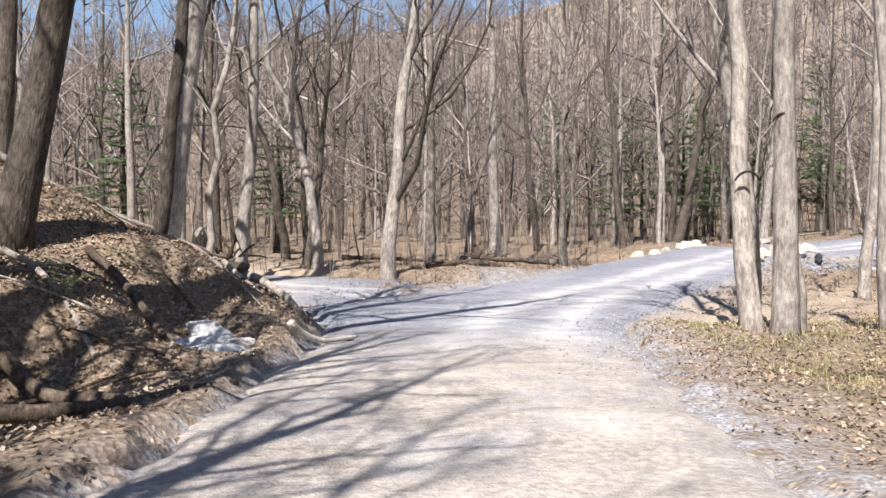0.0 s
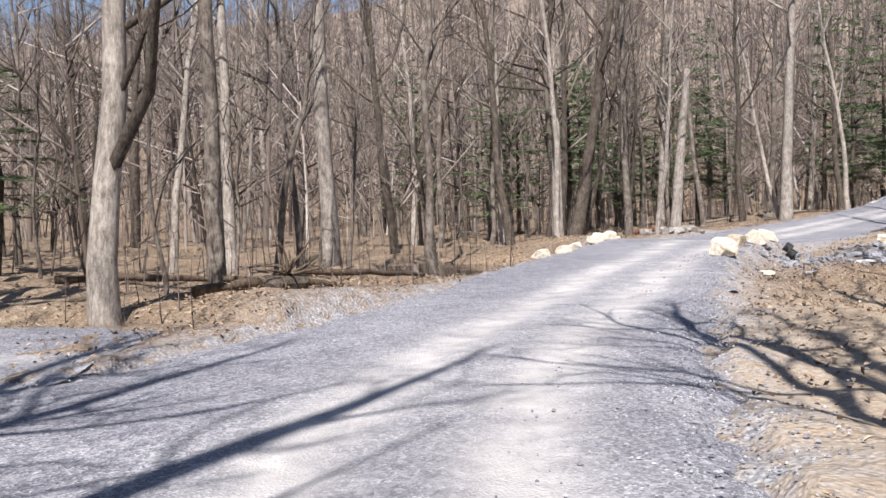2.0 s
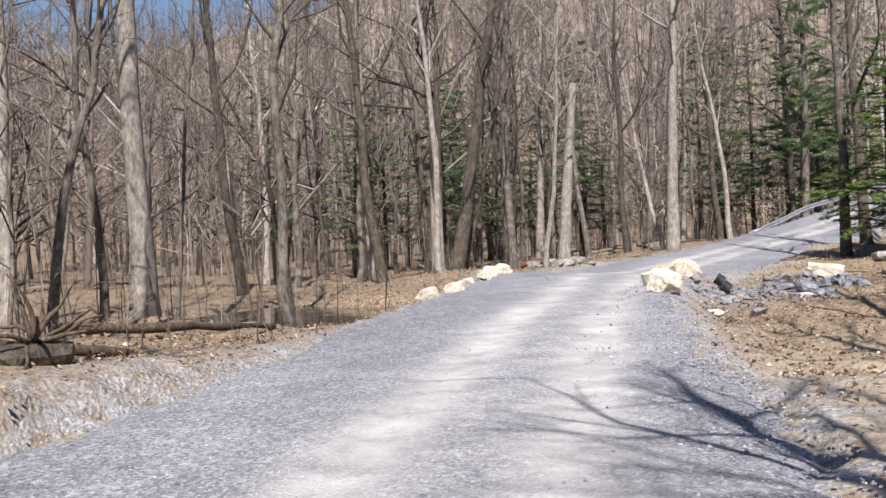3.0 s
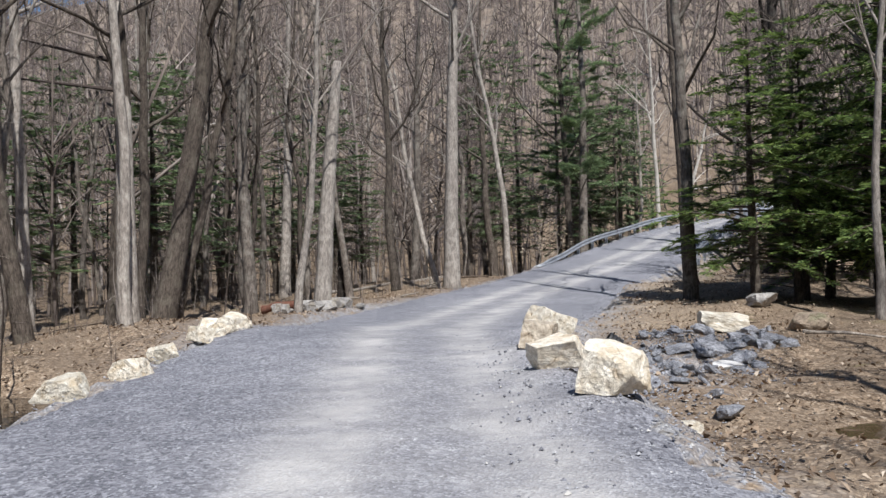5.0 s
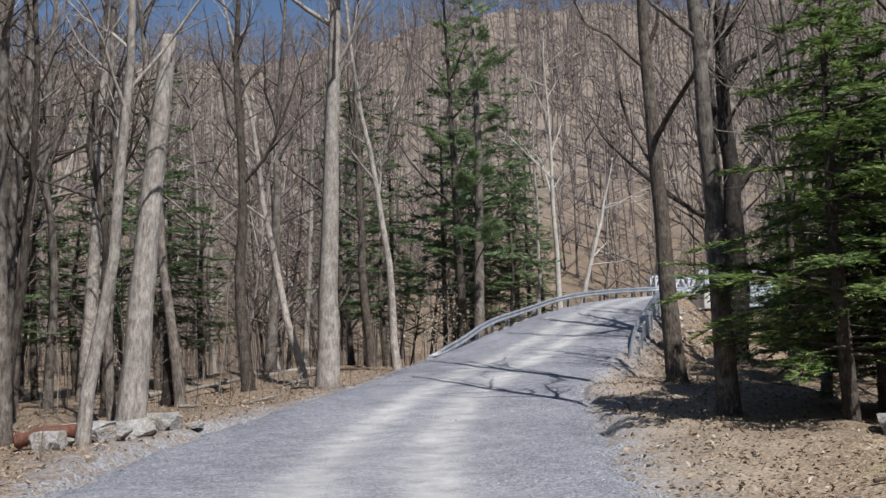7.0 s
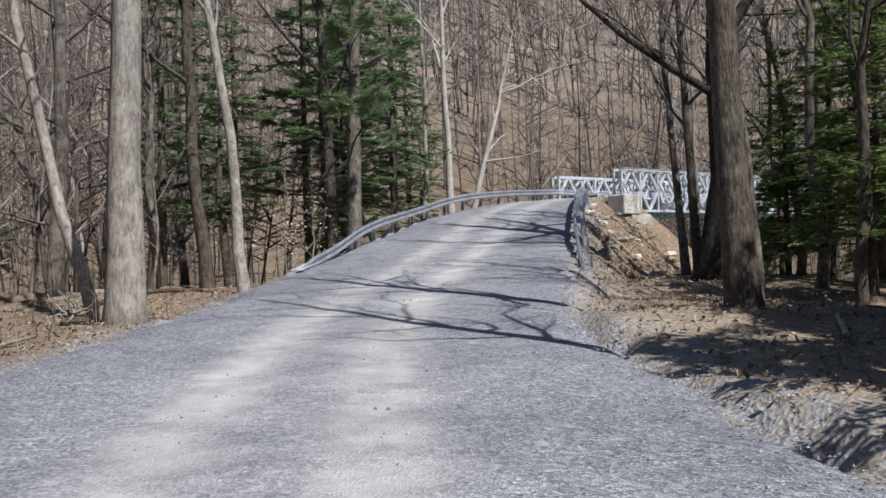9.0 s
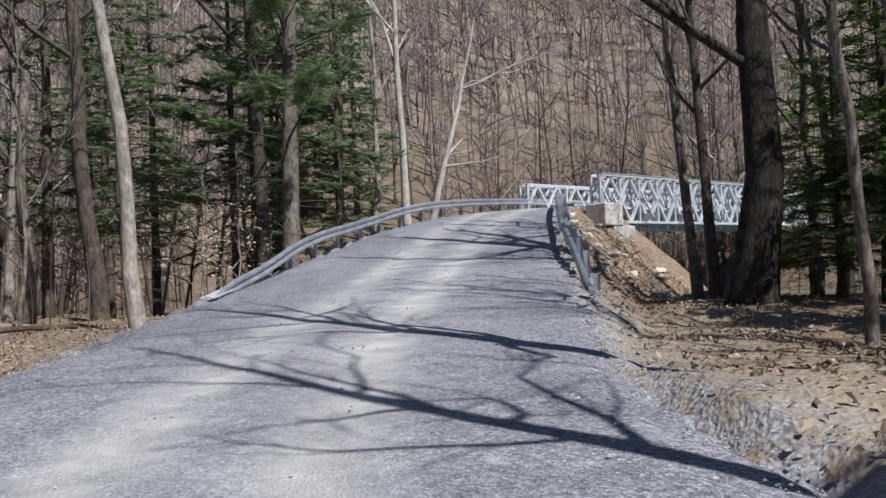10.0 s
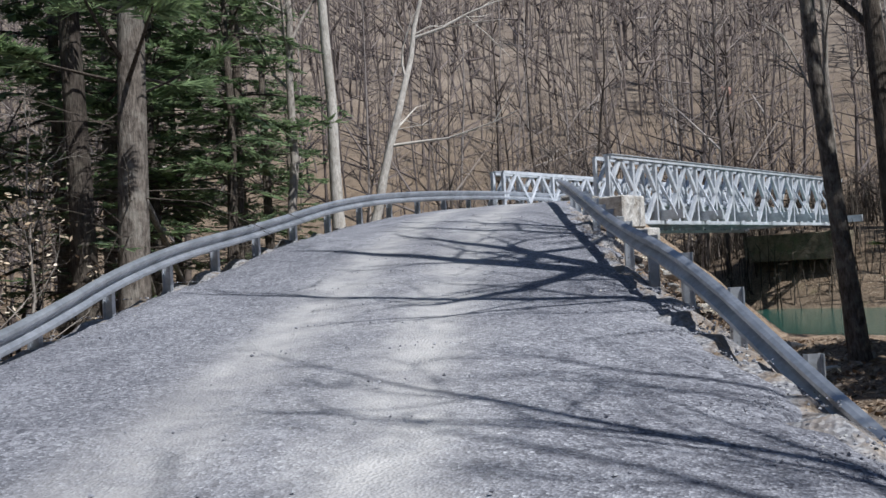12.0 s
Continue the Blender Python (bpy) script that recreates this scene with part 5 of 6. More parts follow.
def wood_stuff(name, spots_, kinds, label, material, seed, small=0.7, big=1.2):
    """Many light trees in one mesh."""
    g = np.random.default_rng(seed)
    p = Pile()
    zs = height(spots_[:, 0], spots_[:, 1])
    for (x, y), z in zip(spots_, zs):
        v, f = kinds[g.integers(len(kinds))]
        a, s = g.uniform(0, 6.28), g.uniform(small, big)
        c, si = math.cos(a) * s, math.sin(a) * s
        lx, ly = g.normal(0, 0.065, 2)
        w = np.column_stack([v[:, 0] * c - v[:, 1] * si + v[:, 2] * lx + x, v[:, 0] * si + v[:, 1] * c + v[:, 2] * ly + y, v[:, 2] * s + z - 0.15])
        p.add(w, f)
    ob = part(name, p.mesh(name), material)
    return tagged(ob, label, "woods", kind="stuff")


def scatter(g, n, inside, lo, hi):
    """n places in a box, where inside allows them."""
    p = g.uniform(lo, hi, (n * 8, 2))
    return p[inside(p[:, 0], p[:, 1])][:n]


g = np.random.default_rng(8)
mid_kinds = [simple_tree(g, h_, r_, n_ + 6, 11) for h_, r_, n_ in ((19, 0.15, 15), (16, 0.1, 14), (21, 0.19, 14), (13, 0.07, 13), (17, 0.12, 15), (10, 0.05, 12), (7, 0.035, 10), (8, 0.045, 12))]
near_kinds = [simple_tree(g, h_, r_ * 0.8, n_ + 2, 8, 1.0, True) for h_, r_, n_ in ((18, 0.15, 10), (15, 0.11, 10), (20, 0.17, 11), (12, 0.08, 9), (6, 0.04, 8))]
far_kinds = [simple_tree(g, h_, r_, n_, 6, 1.9, True) for h_, r_, n_ in ((19, 0.17, 10), (17, 0.13, 10), (21, 0.2, 11), (15, 0.12, 9))]


def road_gap(x, y):
    return nearest(centre[::4], x, y)[1]


def in_middle(x, y):
    d = road_gap(x, y)
    return (clear(x, y) & (d > 13) & (d < 75) & ((d > 17) | (rng.random(len(x)) < 0.5)) & ~((x > 8) & (x < 28) & (y > 25) & (y < 47))
            & ~((x > 50) & (y > 60) & (y < 80)) & ((y > -10) | (x > -40)))


def on_hill(x, y):
    r_ = np.hypot(x - 22, y - 48)
    return clear(x, y) & (r_ > 125) & (r_ < 345) & ((y > 30) | (x > 60)) & (rng.random(len(x)) < np.clip(1.35 - r_ / 420, 0.5, 1))


wood_stuff("woods", scatter(g, 1300, in_middle, (-75, -55), (105, 140)), mid_kinds, "dense grey-brown leafless woods behind the roadside trees", FAR_BARK, 9)
def on_slope(x, y):
    r_ = np.hypot(x - 22, y - 48)
    return clear(x, y) & (r_ > 70) & (r_ < 126) & ((y > 30) | (x > 60))


wood_stuff("slope_woods", scatter(g, 1350, on_slope, (-110, -60), (150, 176)), near_kinds, "leafless woods on the lower slopes of the hills", HILL_BARK, 11)
wood_stuff("hillside_woods", scatter(g, 7600, on_hill, (-300, -60), (350, 370)), far_kinds, "leafless woods covering the far hillsides", HILL_BARK, 10)


def sapling(g, h):
    p = Pile()
    line = np.column_stack([np.cumsum(g.normal(0, 0.06, (4, 2)), axis=0) * h * 0.4, np.linspace(0, h, 4)])
    p.add(*tube(line, np.linspace(0.012 + 0.0025 * h, 0.004, 4), 3, False))
    a, b, s = [], [], []
    for i in range(int(5 + h * 2)):
        u = g.uniform(0.15, 0.98)
        o = np.array([np.interp(u, np.linspace(0, 1, 4), line[:, j]) for j in range(3)])
        d = unit(g.normal(0, 1, 3) + (0, 0, 0.6))
        l = g.uniform(0.3, 1.0) * (0.3 + h * 0.14)
        a.append(o), b.append(o + d * l), s.append(0.006)
        for _ in range(2):
            q = o + d * l * g.uniform(0.2, 0.9)
            a.append(q), b.append(q + unit(d + g.normal(0, 0.6, 3)) * l * 0.5), s.append(0.004)
    p.add(*cones(a, b, s))
    return p.arrays()


def in_brush(x, y):
    r_, l_ = side(right_edge, x, y), -side(left_edge, x, y)
    gap = np.maximum(r_, l_)
    return (clear(x, y) & (gap > 1.5) & (road_gap(x, y) < 45) & ~((r_ > 0) & ((gap < 9) | (rng.random(len(x)) < 0.6)))
            & ~((x > -9) & (x < -2) & (y > 0) & (y < 20)) & ~((x > 52) & (y > 60) & (y < 80)))


wood_stuff("brush", scatter(g, 620, in_brush, (-40, -5), (75, 110)), [sapling(g, h_) for h_ in (1.2, 2.0, 3.0, 4.5, 6.0)], "thin leafless saplings and brush in the understorey", FAR_BARK, 12, 0.7, 1.3)


def by_river(x, y):
    v = (x - RIVER_A[0]) * RIVER_DIR[1] - (y - RIVER_A[1]) * RIVER_DIR[0]
    return (v > 6.8) & (v < 20) & (y > 40) & (y < 80)


wood_stuff("river_brush", scatter(g, 1500, by_river, (78, 40), (106, 80)), [sapling(g, h_) for h_ in (0.6, 0.85, 1.1)], "dark leafless brush on the far river bank", DARK_BRUSH, 13, 2.0, 3.4)


def far_bank(x, y):
    v = (x - RIVER_A[0]) * RIVER_DIR[1] - (y - RIVER_A[1]) * RIVER_DIR[0]
    return (v > 7.5) & (v < 34) & ((np.abs(y - 64.5) > 4.5) | (x > 97))


wood_stuff("river_bank_woods", scatter(g, 170, far_bank, (84, 36), (125, 96)), mid_kinds[4:], "slender leafless trees on the far river bank", FAR_BARK, 15)


def in_thicket(x, y):
    l_ = -side(left_edge, x, y)
    return (l_ > 0.7) & (l_ < 8) & (y > 29) & (x < 34) & ~((x - 7) ** 2 + (y - 46.3) ** 2 < 15)


wood_stuff("thicket", scatter(g, 190, in_thicket, (-9, 29), (34, 72)), [sapling(g, h_) for h_ in (0.7, 1.0, 1.4, 1.9, 0.9)], "low tangled leafless thicket along the gravel edge", FAR_BARK, 14, 0.7, 1.3)


# ---- boulders and stones ----
def rock(seed, sub=3, cuts=9, sharp=0.66):
    """An angular rock about a metre across, its foot near z = -0.35."""
    g_ = np.random.default_rng(seed)
    bm = bmesh.new()
    bmesh.ops.create_icosphere(bm, subdivisions=sub, radius=0.66)
    planes = [(unit(g_.normal(0, 1, 3) * (1, 1, 0.8)), g_.uniform(0.3, 0.5) * sharp / 0.72) for _ in range(cuts)] + [(np.array((0.0, 0, 1)), 0.33), (np.array((0.0, 0, -1)), 0.35)]
    for v in bm.verts:
        p = np.array(v.co)
        for n, d in planes:
            over = p @ n - d
            if over > 0:
                p = p - n * over * 0.985
        q = Vector(p)
        v.co = q * (1 + 0.09 * noise.noise(q * 2.6 + Vector((seed, 0, 0))) + 0.05 * noise.noise(q * 6 + Vector((0, seed, 0))) + 0.025 * noise.noise(q * 14))
    me = finish("rock", bm)
    return me


ROCKS = [rock(40 + i, 4, 10) for i in range(6)]
ROUND = rock(52, 4, 26, 0.82)
SMALL = [rock(60 + i, 2, 7) for i in range(5)]


def block(seed, flat=0.9):
    """A broken block of sandstone: six rough faces, corners knocked off."""
    g_ = np.random.default_rng(seed)
    bm = bmesh.new()
    bmesh.ops.create_icosphere(bm, subdivisions=4, radius=0.8)
    planes = []
    for axis in ((1, 0, 0), (-1, 0, 0), (0, 1, 0), (0, -1, 0), (0, 0, 1), (0, 0, -1)):
        planes.append((unit(np.array(axis, float) + g_.normal(0, 0.17, 3)), g_.uniform(0.36, 0.47) * (flat if axis[2] else 1)))
    planes += [(unit(g_.choice([-1, 1], 3) * g_.uniform(0.4, 1, 3)), g_.uniform(0.47, 0.6)) for _ in range(7)]
    for v in bm.verts:
        p = np.array(v.co)
        for _ in range(3):
            for n, d in planes:
                over = p @ n - d
                if over > 0:
                    p = p - n * over
        q = Vector(p)
        q.x, q.y = q.x * (1.05 - 0.28 * q.z), q.y * (1.05 - 0.28 * q.z)
        v.co = q * (1 + 0.05 * noise.noise(q * 2.3 + Vector((seed, 0, 0))) + 0.045 * noise.noise(q * 5 + Vector((0, seed, 0))) + 0.022 * noise.noise(q * 13))
    return finish("block", bm)


BLOCKS = [block(140 + i) for i in range(6)]


def lay_rock(name, me, mat, x, y, size, turn, label, category="boulder", group="", lift=0.0, tilt=(0, 0)):
    """Sets a rock on the ground, sunk a little."""
    data = me.copy()
    data.materials.clear()
    data.materials.append(mat)
    ob = new(name, data)
    if name == "boulder":
        size = tuple(0.62 * a for a in size)
    z = float(height(x, y)[0]) + 0.3 * size[2] + lift
    ob.matrix_world = Matrix.Translation((x, y, z)) @ Euler((tilt[0], tilt[1], turn)).to_matrix().to_4x4() @ Matrix.Diagonal((*size, 1))
    return tagged(ob, label, category, group)


ROW_R, ROW_L = "boulders on the inner edge of the bend", "boulders on the outer edge of the bend"
TAN = "angular tan sandstone boulder on the gravel edge"
lay_rock("boulder", BLOCKS[0], STONE_TAN, 18.2, 44.7, (1.05, 0.95, 0.85), 0.5, TAN, group=ROW_R, lift=0.03, tilt=(0.1, 0.12))
lay_rock("boulder", BLOCKS[5], STONE_TAN, 17.1, 43.2, (1.1, 0.9, 0.85), 0.2, "wedge-shaped tan sandstone boulder on the gravel edge", group=ROW_R, lift=0.04, tilt=(0.05, 0.22))
lay_rock("boulder", BLOCKS[1], STONE_BUFF, 15.5, 41.7, (1.05, 0.9, 0.85), 0.75, "squarish weathered brown boulder on the gravel edge", group=ROW_R, lift=0.0)
lay_rock("boulder", BLOCKS[2], STONE_TAN, 14.0, 39.6, (1.05, 0.85, 0.72), 2.3, TAN, group=ROW_R, lift=0.03, tilt=(3.05, 0.1))
lay_rock("boulder", BLOCKS[3], STONE_TAN, 13.2, 37.98, (1.08, 0.9, 0.9), 0.55, "large blocky tan sandstone boulder on the gravel edge", group=ROW_R, lift=0.03, tilt=(3.1, 0.06))
lay_rock("boulder", SMALL[1], STONE_TAN, 14.7, 38.4, (0.75, 0.5, 0.3), 0.2, "small flat tan rock below the boulders", group=ROW_R)
lay_rock("boulder", BLOCKS[4], STONE_TAN, 23.2, 44.4, (2.1, 0.9, 0.75), -0.5, "long tan slab of rock tilted on the slope", tilt=(0.15, 0.22), lift=0.05)
lay_rock("boulder", ROCKS[5], STONE_GREY, 28.0, 47.0, (2.0, 1.3, 0.95), 0.4, "pale grey rock under the hemlocks")
lay_rock("boulder", ROUND, STONE_BROWN, 25.4, 43.8, (1.6, 1.35, 1.0), 2.6, "rounded brown rock on the leafy slope")
lay_rock("boulder", ROUND, STONE_TAN, 29.5, 43.5, (1.0, 0.8, 0.5), 1.6, "half-buried tan rock on the leafy slope")
lay_rock("boulder", ROCKS[2], STONE_RED, 149.8, 81.8, (4.2, 3.2, 3.4), 0.3, "reddish rock outcrop on the far wooded hillside")
lay_rock("boulder", ROCKS[5], STONE_DARK, 16.6, 39.3, (0.8, 0.6, 0.35), 0.5, "flat dark slab below the boulders")
lay_rock("flat_stone", SMALL[2], STONE_WHITE, 20.6, 42.35, (0.7, 0.5, 0.24), 0.3, "small flat white stone among dark riprap", "stone", lift=0.12)
for i, (x, y, s, w) in enumerate(((12.0, 46.6, 1.0, 0.6), (12.45, 47.0, 0.8, 0.55), (12.95, 47.75, 0.85, 0.6), (13.35, 48.2, 0.6, 0.5), (13.85, 49.0, 1.05, 0.62), (10.35, 43.85, 0.75, 0.55), (9.35, 42.9, 0.85, 0.55), (11.3, 45.3, 0.6, 0.45),
                                  (11.5, 46.3, 0.5, 0.4), (14.7, 50.4, 0.5, 0.35))):
    lay_rock("boulder", BLOCKS[i % 6], STONE_TAN, x, y, (s * 1.05, s * 0.85, w * 1.15), i * 1.7, TAN, group=ROW_L, lift=-0.02, tilt=(0.12 * math.sin(i * 2.1), 0.15 * math.cos(i * 1.3)))
for i, (x, y, s) in enumerate(((19.9, 58.9, 1.0), (20.6, 58.8, 0.8), (21.9, 60.2, 1.1), (22.4, 60.0, 0.7), (19.2, 58.4, 0.6), (20.2, 58.5, 0.7), (21.3, 59.3, 0.8), (22.0, 59.6, 0.6), (18.9, 57.9, 0.5))):
    lay_rock("slab", ROCKS[(i + 2) % 6], STONE_GREY, x, y, (s * 1.25, s * 0.8, 0.55), i * 1.1 + 0.4, "pale flat slab in a heap beside the dead trunk", "stone", "slabs heaped beside the dead trunk")
lay_rock("stone", SMALL[0], STONE_GREY, 22.9, 59.8, (0.4, 0.3, 0.22), 0.3, "small white stone at the gravel edge", "stone")
gr = np.random.default_rng(71)
for i in range(300):
    u, v = gr.random(), gr.random()
    x, y = 15.9 + 7.3 * u + 1.2 * v, 40.3 + 4.4 * u - 2.6 * (v - 0.75)
    if side(right_edge, np.array([x]), np.array([y]))[0] < 0.25:
        continue
    s = gr.uniform(0.12, 0.3) * gr.uniform(0.7, 1) * (1.7 if gr.random() < 0.12 else 1)
    lay_rock("riprap_stone", SMALL[i % 5], STONE_DARK, x, y, (s * 1.25, s * gr.uniform(0.55, 0.85), s * gr.uniform(0.4, 0.65)), gr.uniform(0, 6), "dark blue-grey broken stone at the culvert outlet", "stone", "riprap at the culvert", gr.uniform(-0.07, 0.03), (gr.normal(0, 0.35), gr.normal(0, 0.35)))
for i in range(14):
    x, y, s = gr.uniform(21.2, 23.6), gr.uniform(42.9, 44.2), gr.uniform(0.34, 0.62)
    lay_rock("riprap_slab", BLOCKS[i % 6], STONE_DARK, x, y, (s, s * 0.6, s * 0.32), gr.uniform(-0.9, 0.1), "flat dark slab tilted on the heap of riprap", "stone", "riprap at the culvert", 0.03, (0.45 + gr.normal(0, 0.15), gr.normal(0, 0.2)))
for i in range(12):
    x, y, s = gr.uniform(-3.9, -2.75), gr.uniform(11.6, 13.6), gr.uniform(0.24, 0.6)
    lay_rock("ditch_stone", SMALL[i % 5], STONE_WHITE, x, y, (s, s * 0.8, s * 0.6), gr.uniform(0, 6), "pale grey stone in the roadside ditch", "stone", "stones in the ditch")
for i in range(60):
    x = gr.uniform(50, 64.5)
    y, s = 65.9 + (x - 50.4) * 0.46 - 0.4 - gr.random() ** 1.5 * 4.2, gr.uniform(0.15, 0.6)
    lay_rock("bank_stone", SMALL[i % 5], STONE_TAN if i % 2 else STONE_GREY, x, y, (s, s * 0.8, s * 0.6), gr.uniform(0, 6), "broken tan rock on the slope under the bridge end", "stone", "rocks on the bridge bank")


def loose_stones(n, pick, smallest, largest, label, seed):
    """Very many small stones in one mesh."""
    g_ = np.random.default_rng(seed)
    p = pick(g_, n)
    z = height(p[:, 0], p[:, 1])
    on = (side(right_edge, p[:, 0], p[:, 1]) < 0) & (side(left_edge, p[:, 0], p[:, 1]) > 0)
    z = z + np.where(on, 0.038, 0.002)
    base = np.array([(1, 0, 0), (0, 1, 0), (-1, 0, 0), (0, -1, 0), (0, 0, 0.8), (0, 0, -0.6)])
    tri = np.array([(0, 1, 4), (1, 2, 4), (2, 3, 4), (3, 0, 4), (1, 0, 5), (2, 1, 5), (3, 2, 5), (0, 3, 5)])
    s = g_.uniform(smallest, largest, n) * g_.uniform(0.5, 1, n)
    v = base[None] * (1 + g_.normal(0, 0.22, (n, 6, 3))) * s[:, None, None]
    a = g_.uniform(0, 6.28, n)
    c, si = np.cos(a)[:, None], np.sin(a)[:, None]
    v = np.stack([v[:, :, 0] * c - v[:, :, 1] * si, v[:, :, 0] * si + v[:, :, 1] * c, v[:, :, 2]], -1) + np.column_stack([p, z])[:, None]
    f = (tri[None] + np.arange(n)[:, None, None] * 6).reshape(-1, 3)
    return tagged(part("loose_gravel", mesh_of("loose_gravel", v.reshape(-1, 3), f, False), LOOSE_STONE), label, "gravel", kind="stuff")


def beside(line, spread, lo, hi):
    """A picker of places beside a line."""
    q = line[(line[:, 1] > lo) & (line[:, 1] < hi)]

    def pick(g_, n):
        return q[g_.integers(len(q), size=n)][:, :2] + g_.normal(0, spread, (n, 2))
    return pick


loose_stones(8000, beside(right_edge, 0.5, 18, 68), 0.008, 0.025, "loose grey gravel scattered along the road edge", 81)
loose_stones(6000, beside(left_edge, 0.5, 18, 73), 0.008, 0.025, "loose grey gravel scattered along the road edge", 82)
loose_stones(9000, lambda g_, n: np.array((19.3, 42.9)) + (g_.normal(0, 1, (n, 2)) * (2.1, 0.75)) @ np.array(((0.83, 0.56), (-0.56, 0.83))), 0.012, 0.036, "small blue-grey rubble between the riprap", 84)
loose_stones(3500, beside(right_edge, 0.9, 10, 40), 0.01, 0.03, "loose gravel spilled over the verge", 85)
loose_stones(5000, beside(centre, 1.9, 12, 72), 0.008, 0.026, "loose grey gravel lying on the road", 83)


# ---- fallen leaves and grass ----
def leaves(n, pick, label, seed, size=0.031):
    """Curled dry leaves, two bent halves each, in one mesh."""
    g_ = np.random.default_rng(seed)
    p = pick(g_, n)
    gap = np.maximum(side(right_edge, p[:, 0], p[:, 1]), -side(left_edge, p[:, 0], p[:, 1]))
    p = p[(g_.random(n) < np.clip((gap - 0.1) / 1.1, 0, 1)) | (g_.random(n) < 0.0004)]
    n = len(p)
    z = height(p[:, 0], p[:, 1]) + 0.015 + g_.uniform(0, 0.04, n)
    s = size * g_.uniform(0.6, 1.4, n)
    curl = g_.uniform(-0.3, 0.7, n)
    flat = np.array([(-1, 0), (0, 0.55), (1, 0), (0, -0.55)])
    v = np.zeros((n, 4, 3))
    v[:, :, :2] = flat[None]
    v[:, 1, 2] = v[:, 3, 2] = curl
    v[:, 0, 2] = g_.uniform(-0.2, 0.4, n)
    v *= s[:, None, None]
    ang = g_.uniform(0, 6.28, n)
    tx, ty = g_.normal(0, 0.45, n), g_.normal(0, 0.45, n)
    v[:, :, 2] += v[:, :, 0] * tx[:, None] + v[:, :, 1] * ty[:, None]
    c, si = np.cos(ang)[:, None], np.sin(ang)[:, None]
    v = np.stack([v[:, :, 0] * c - v[:, :, 1] * si, v[:, :, 0] * si + v[:, :, 1] * c, v[:, :, 2]], -1) + np.column_stack([p, z])[:, None]
    i4 = np.arange(n)[:, None] * 4
    f = np.concatenate([i4 + np.array((0, 1, 2)), i4 + np.array((0, 2, 3))])
    return tagged(part("fallen_leaves", mesh_of("fallen_leaves", v.reshape(-1, 3), f, False), DRY_LEAF), label, "leaves", kind="stuff")


def area(lo, hi):
    return lambda g_, n: g_.uniform(lo, hi, (n, 2))


leaves(40000, area((-9.5, 3.5), (-2.3, 21)), "brown dry leaves covering the bank", 91)
leaves(22000, area((2.2, 3), (11, 19)), "brown dry leaves on the verge", 92, 0.027)
leaves(26000, beside(right_edge, 3.2, 24, 68), "brown dry leaves below the road", 93, 0.042)
leaves(12000, area((46.5, 58.5), (64, 70)), "brown dry leaves on the slope beside the guardrail", 96, 0.05)
leaves(22000, beside(left_edge, 3.2, 26, 74), "brown dry leaves in the woods beside the road", 94, 0.042)


def grass_look():
    k = Look("verge_grass", 0.7, spec=0.2)
    return k.colour(k.ramp(k.island(), (0, (0.12, 0.14, 0.035)), (0.5, (0.27, 0.25, 0.09)), (1, (0.42, 0.36, 0.2))))


def grass(n, lo, hi, label, seed):
    g_ = np.random.default_rng(seed)
    p = g_.uniform(lo, hi, (n // 14, 2))
    p = np.repeat(p, 14, 0)[:n] + g_.normal(0, 0.07, (len(np.repeat(p, 14, 0)[:n]), 2))
    p = p[side(right_edge, p[:, 0], p[:, 1]) > 0.3]
    n = len(p)
    z = height(p[:, 0], p[:, 1])
    a = g_.uniform(0, 6.28, n)
    h_ = g_.uniform(0.04, 0.16, n)
    d = np.column_stack([np.cos(a), np.sin(a)])
    w = np.column_stack([-np.sin(a), np.cos(a)]) * 0.004
    foot = np.column_stack([p, z])
    v = np.stack([foot + np.column_stack([w, np.zeros(n)]), foot - np.column_stack([w, np.zeros(n)]),
                  foot + np.column_stack([d * (h_ * 0.6)[:, None], h_])], 1)
    return tagged(part("grass", mesh_of("grass", v.reshape(-1, 3), np.arange(n * 3).reshape(-1, 3), False), grass_look()), label, "grass", kind="stuff")


grass(14000, (4.0, 6.0), (11.0, 18.0), "thin yellow-green grass on the verge", 95)


# ---- logs, stumps and roots ----
def log(name, pts, r0, r1, mat, label, category="log", sides=9, lift=None):
    """A fallen trunk or bough along ground points; a third number is its height over the ground."""
    line = np.array([(p[0], p[1], float(height(p[0], p[1])[0]) + (p[2] if len(p) > 2 else 0) + r0 * 0.7) for p in pts])
    fine = dense(line, 0.35)
    fine = fine + np.array([noise.noise_vector(Vector(q) * 1.3) for q in fine]) * r0 * 0.6
    rad = np.linspace(r0, r1, len(fine)) * (1 + 0.12 * np.sin(np.arange(len(fine)) * 1.7))
    p = Pile()
    o = fine[0].copy()
    p.add(*tube(fine - o, rad, sides))
    ob = part(name, p.mesh(name), mat)
    ob.location = o
    return tagged(ob, label, category)


log("log", [(-4.4, 18.7, 0.1), (-3.6, 17.7, 0.25), (-2.75, 16.5, 0.0)], 0.1, 0.07, DEAD_WOOD, "pale barkless log sliding down the bank")
log("log", [(-4.5, 18.0, 0.1), (-3.8, 17.2, 0.12), (-3.1, 16.3, 0.0)], 0.06, 0.04, DEAD_WOOD, "thin pale pole lying down the bank")
log("log", [(-2.45, 13.55, 0.0), (-2.1, 14.1, 0.02), (-1.55, 14.95, 0.06)], 0.06, 0.03, BARK_WHITE, "broken whitish log at the road edge")
log("log", [(-2.6, 15.6, 0.0), (-2.3, 15.0, 0.0), (-1.6, 14.8, 0.0)], 0.05, 0.035, ROTTEN_WOOD, "short brown log at the road edge")
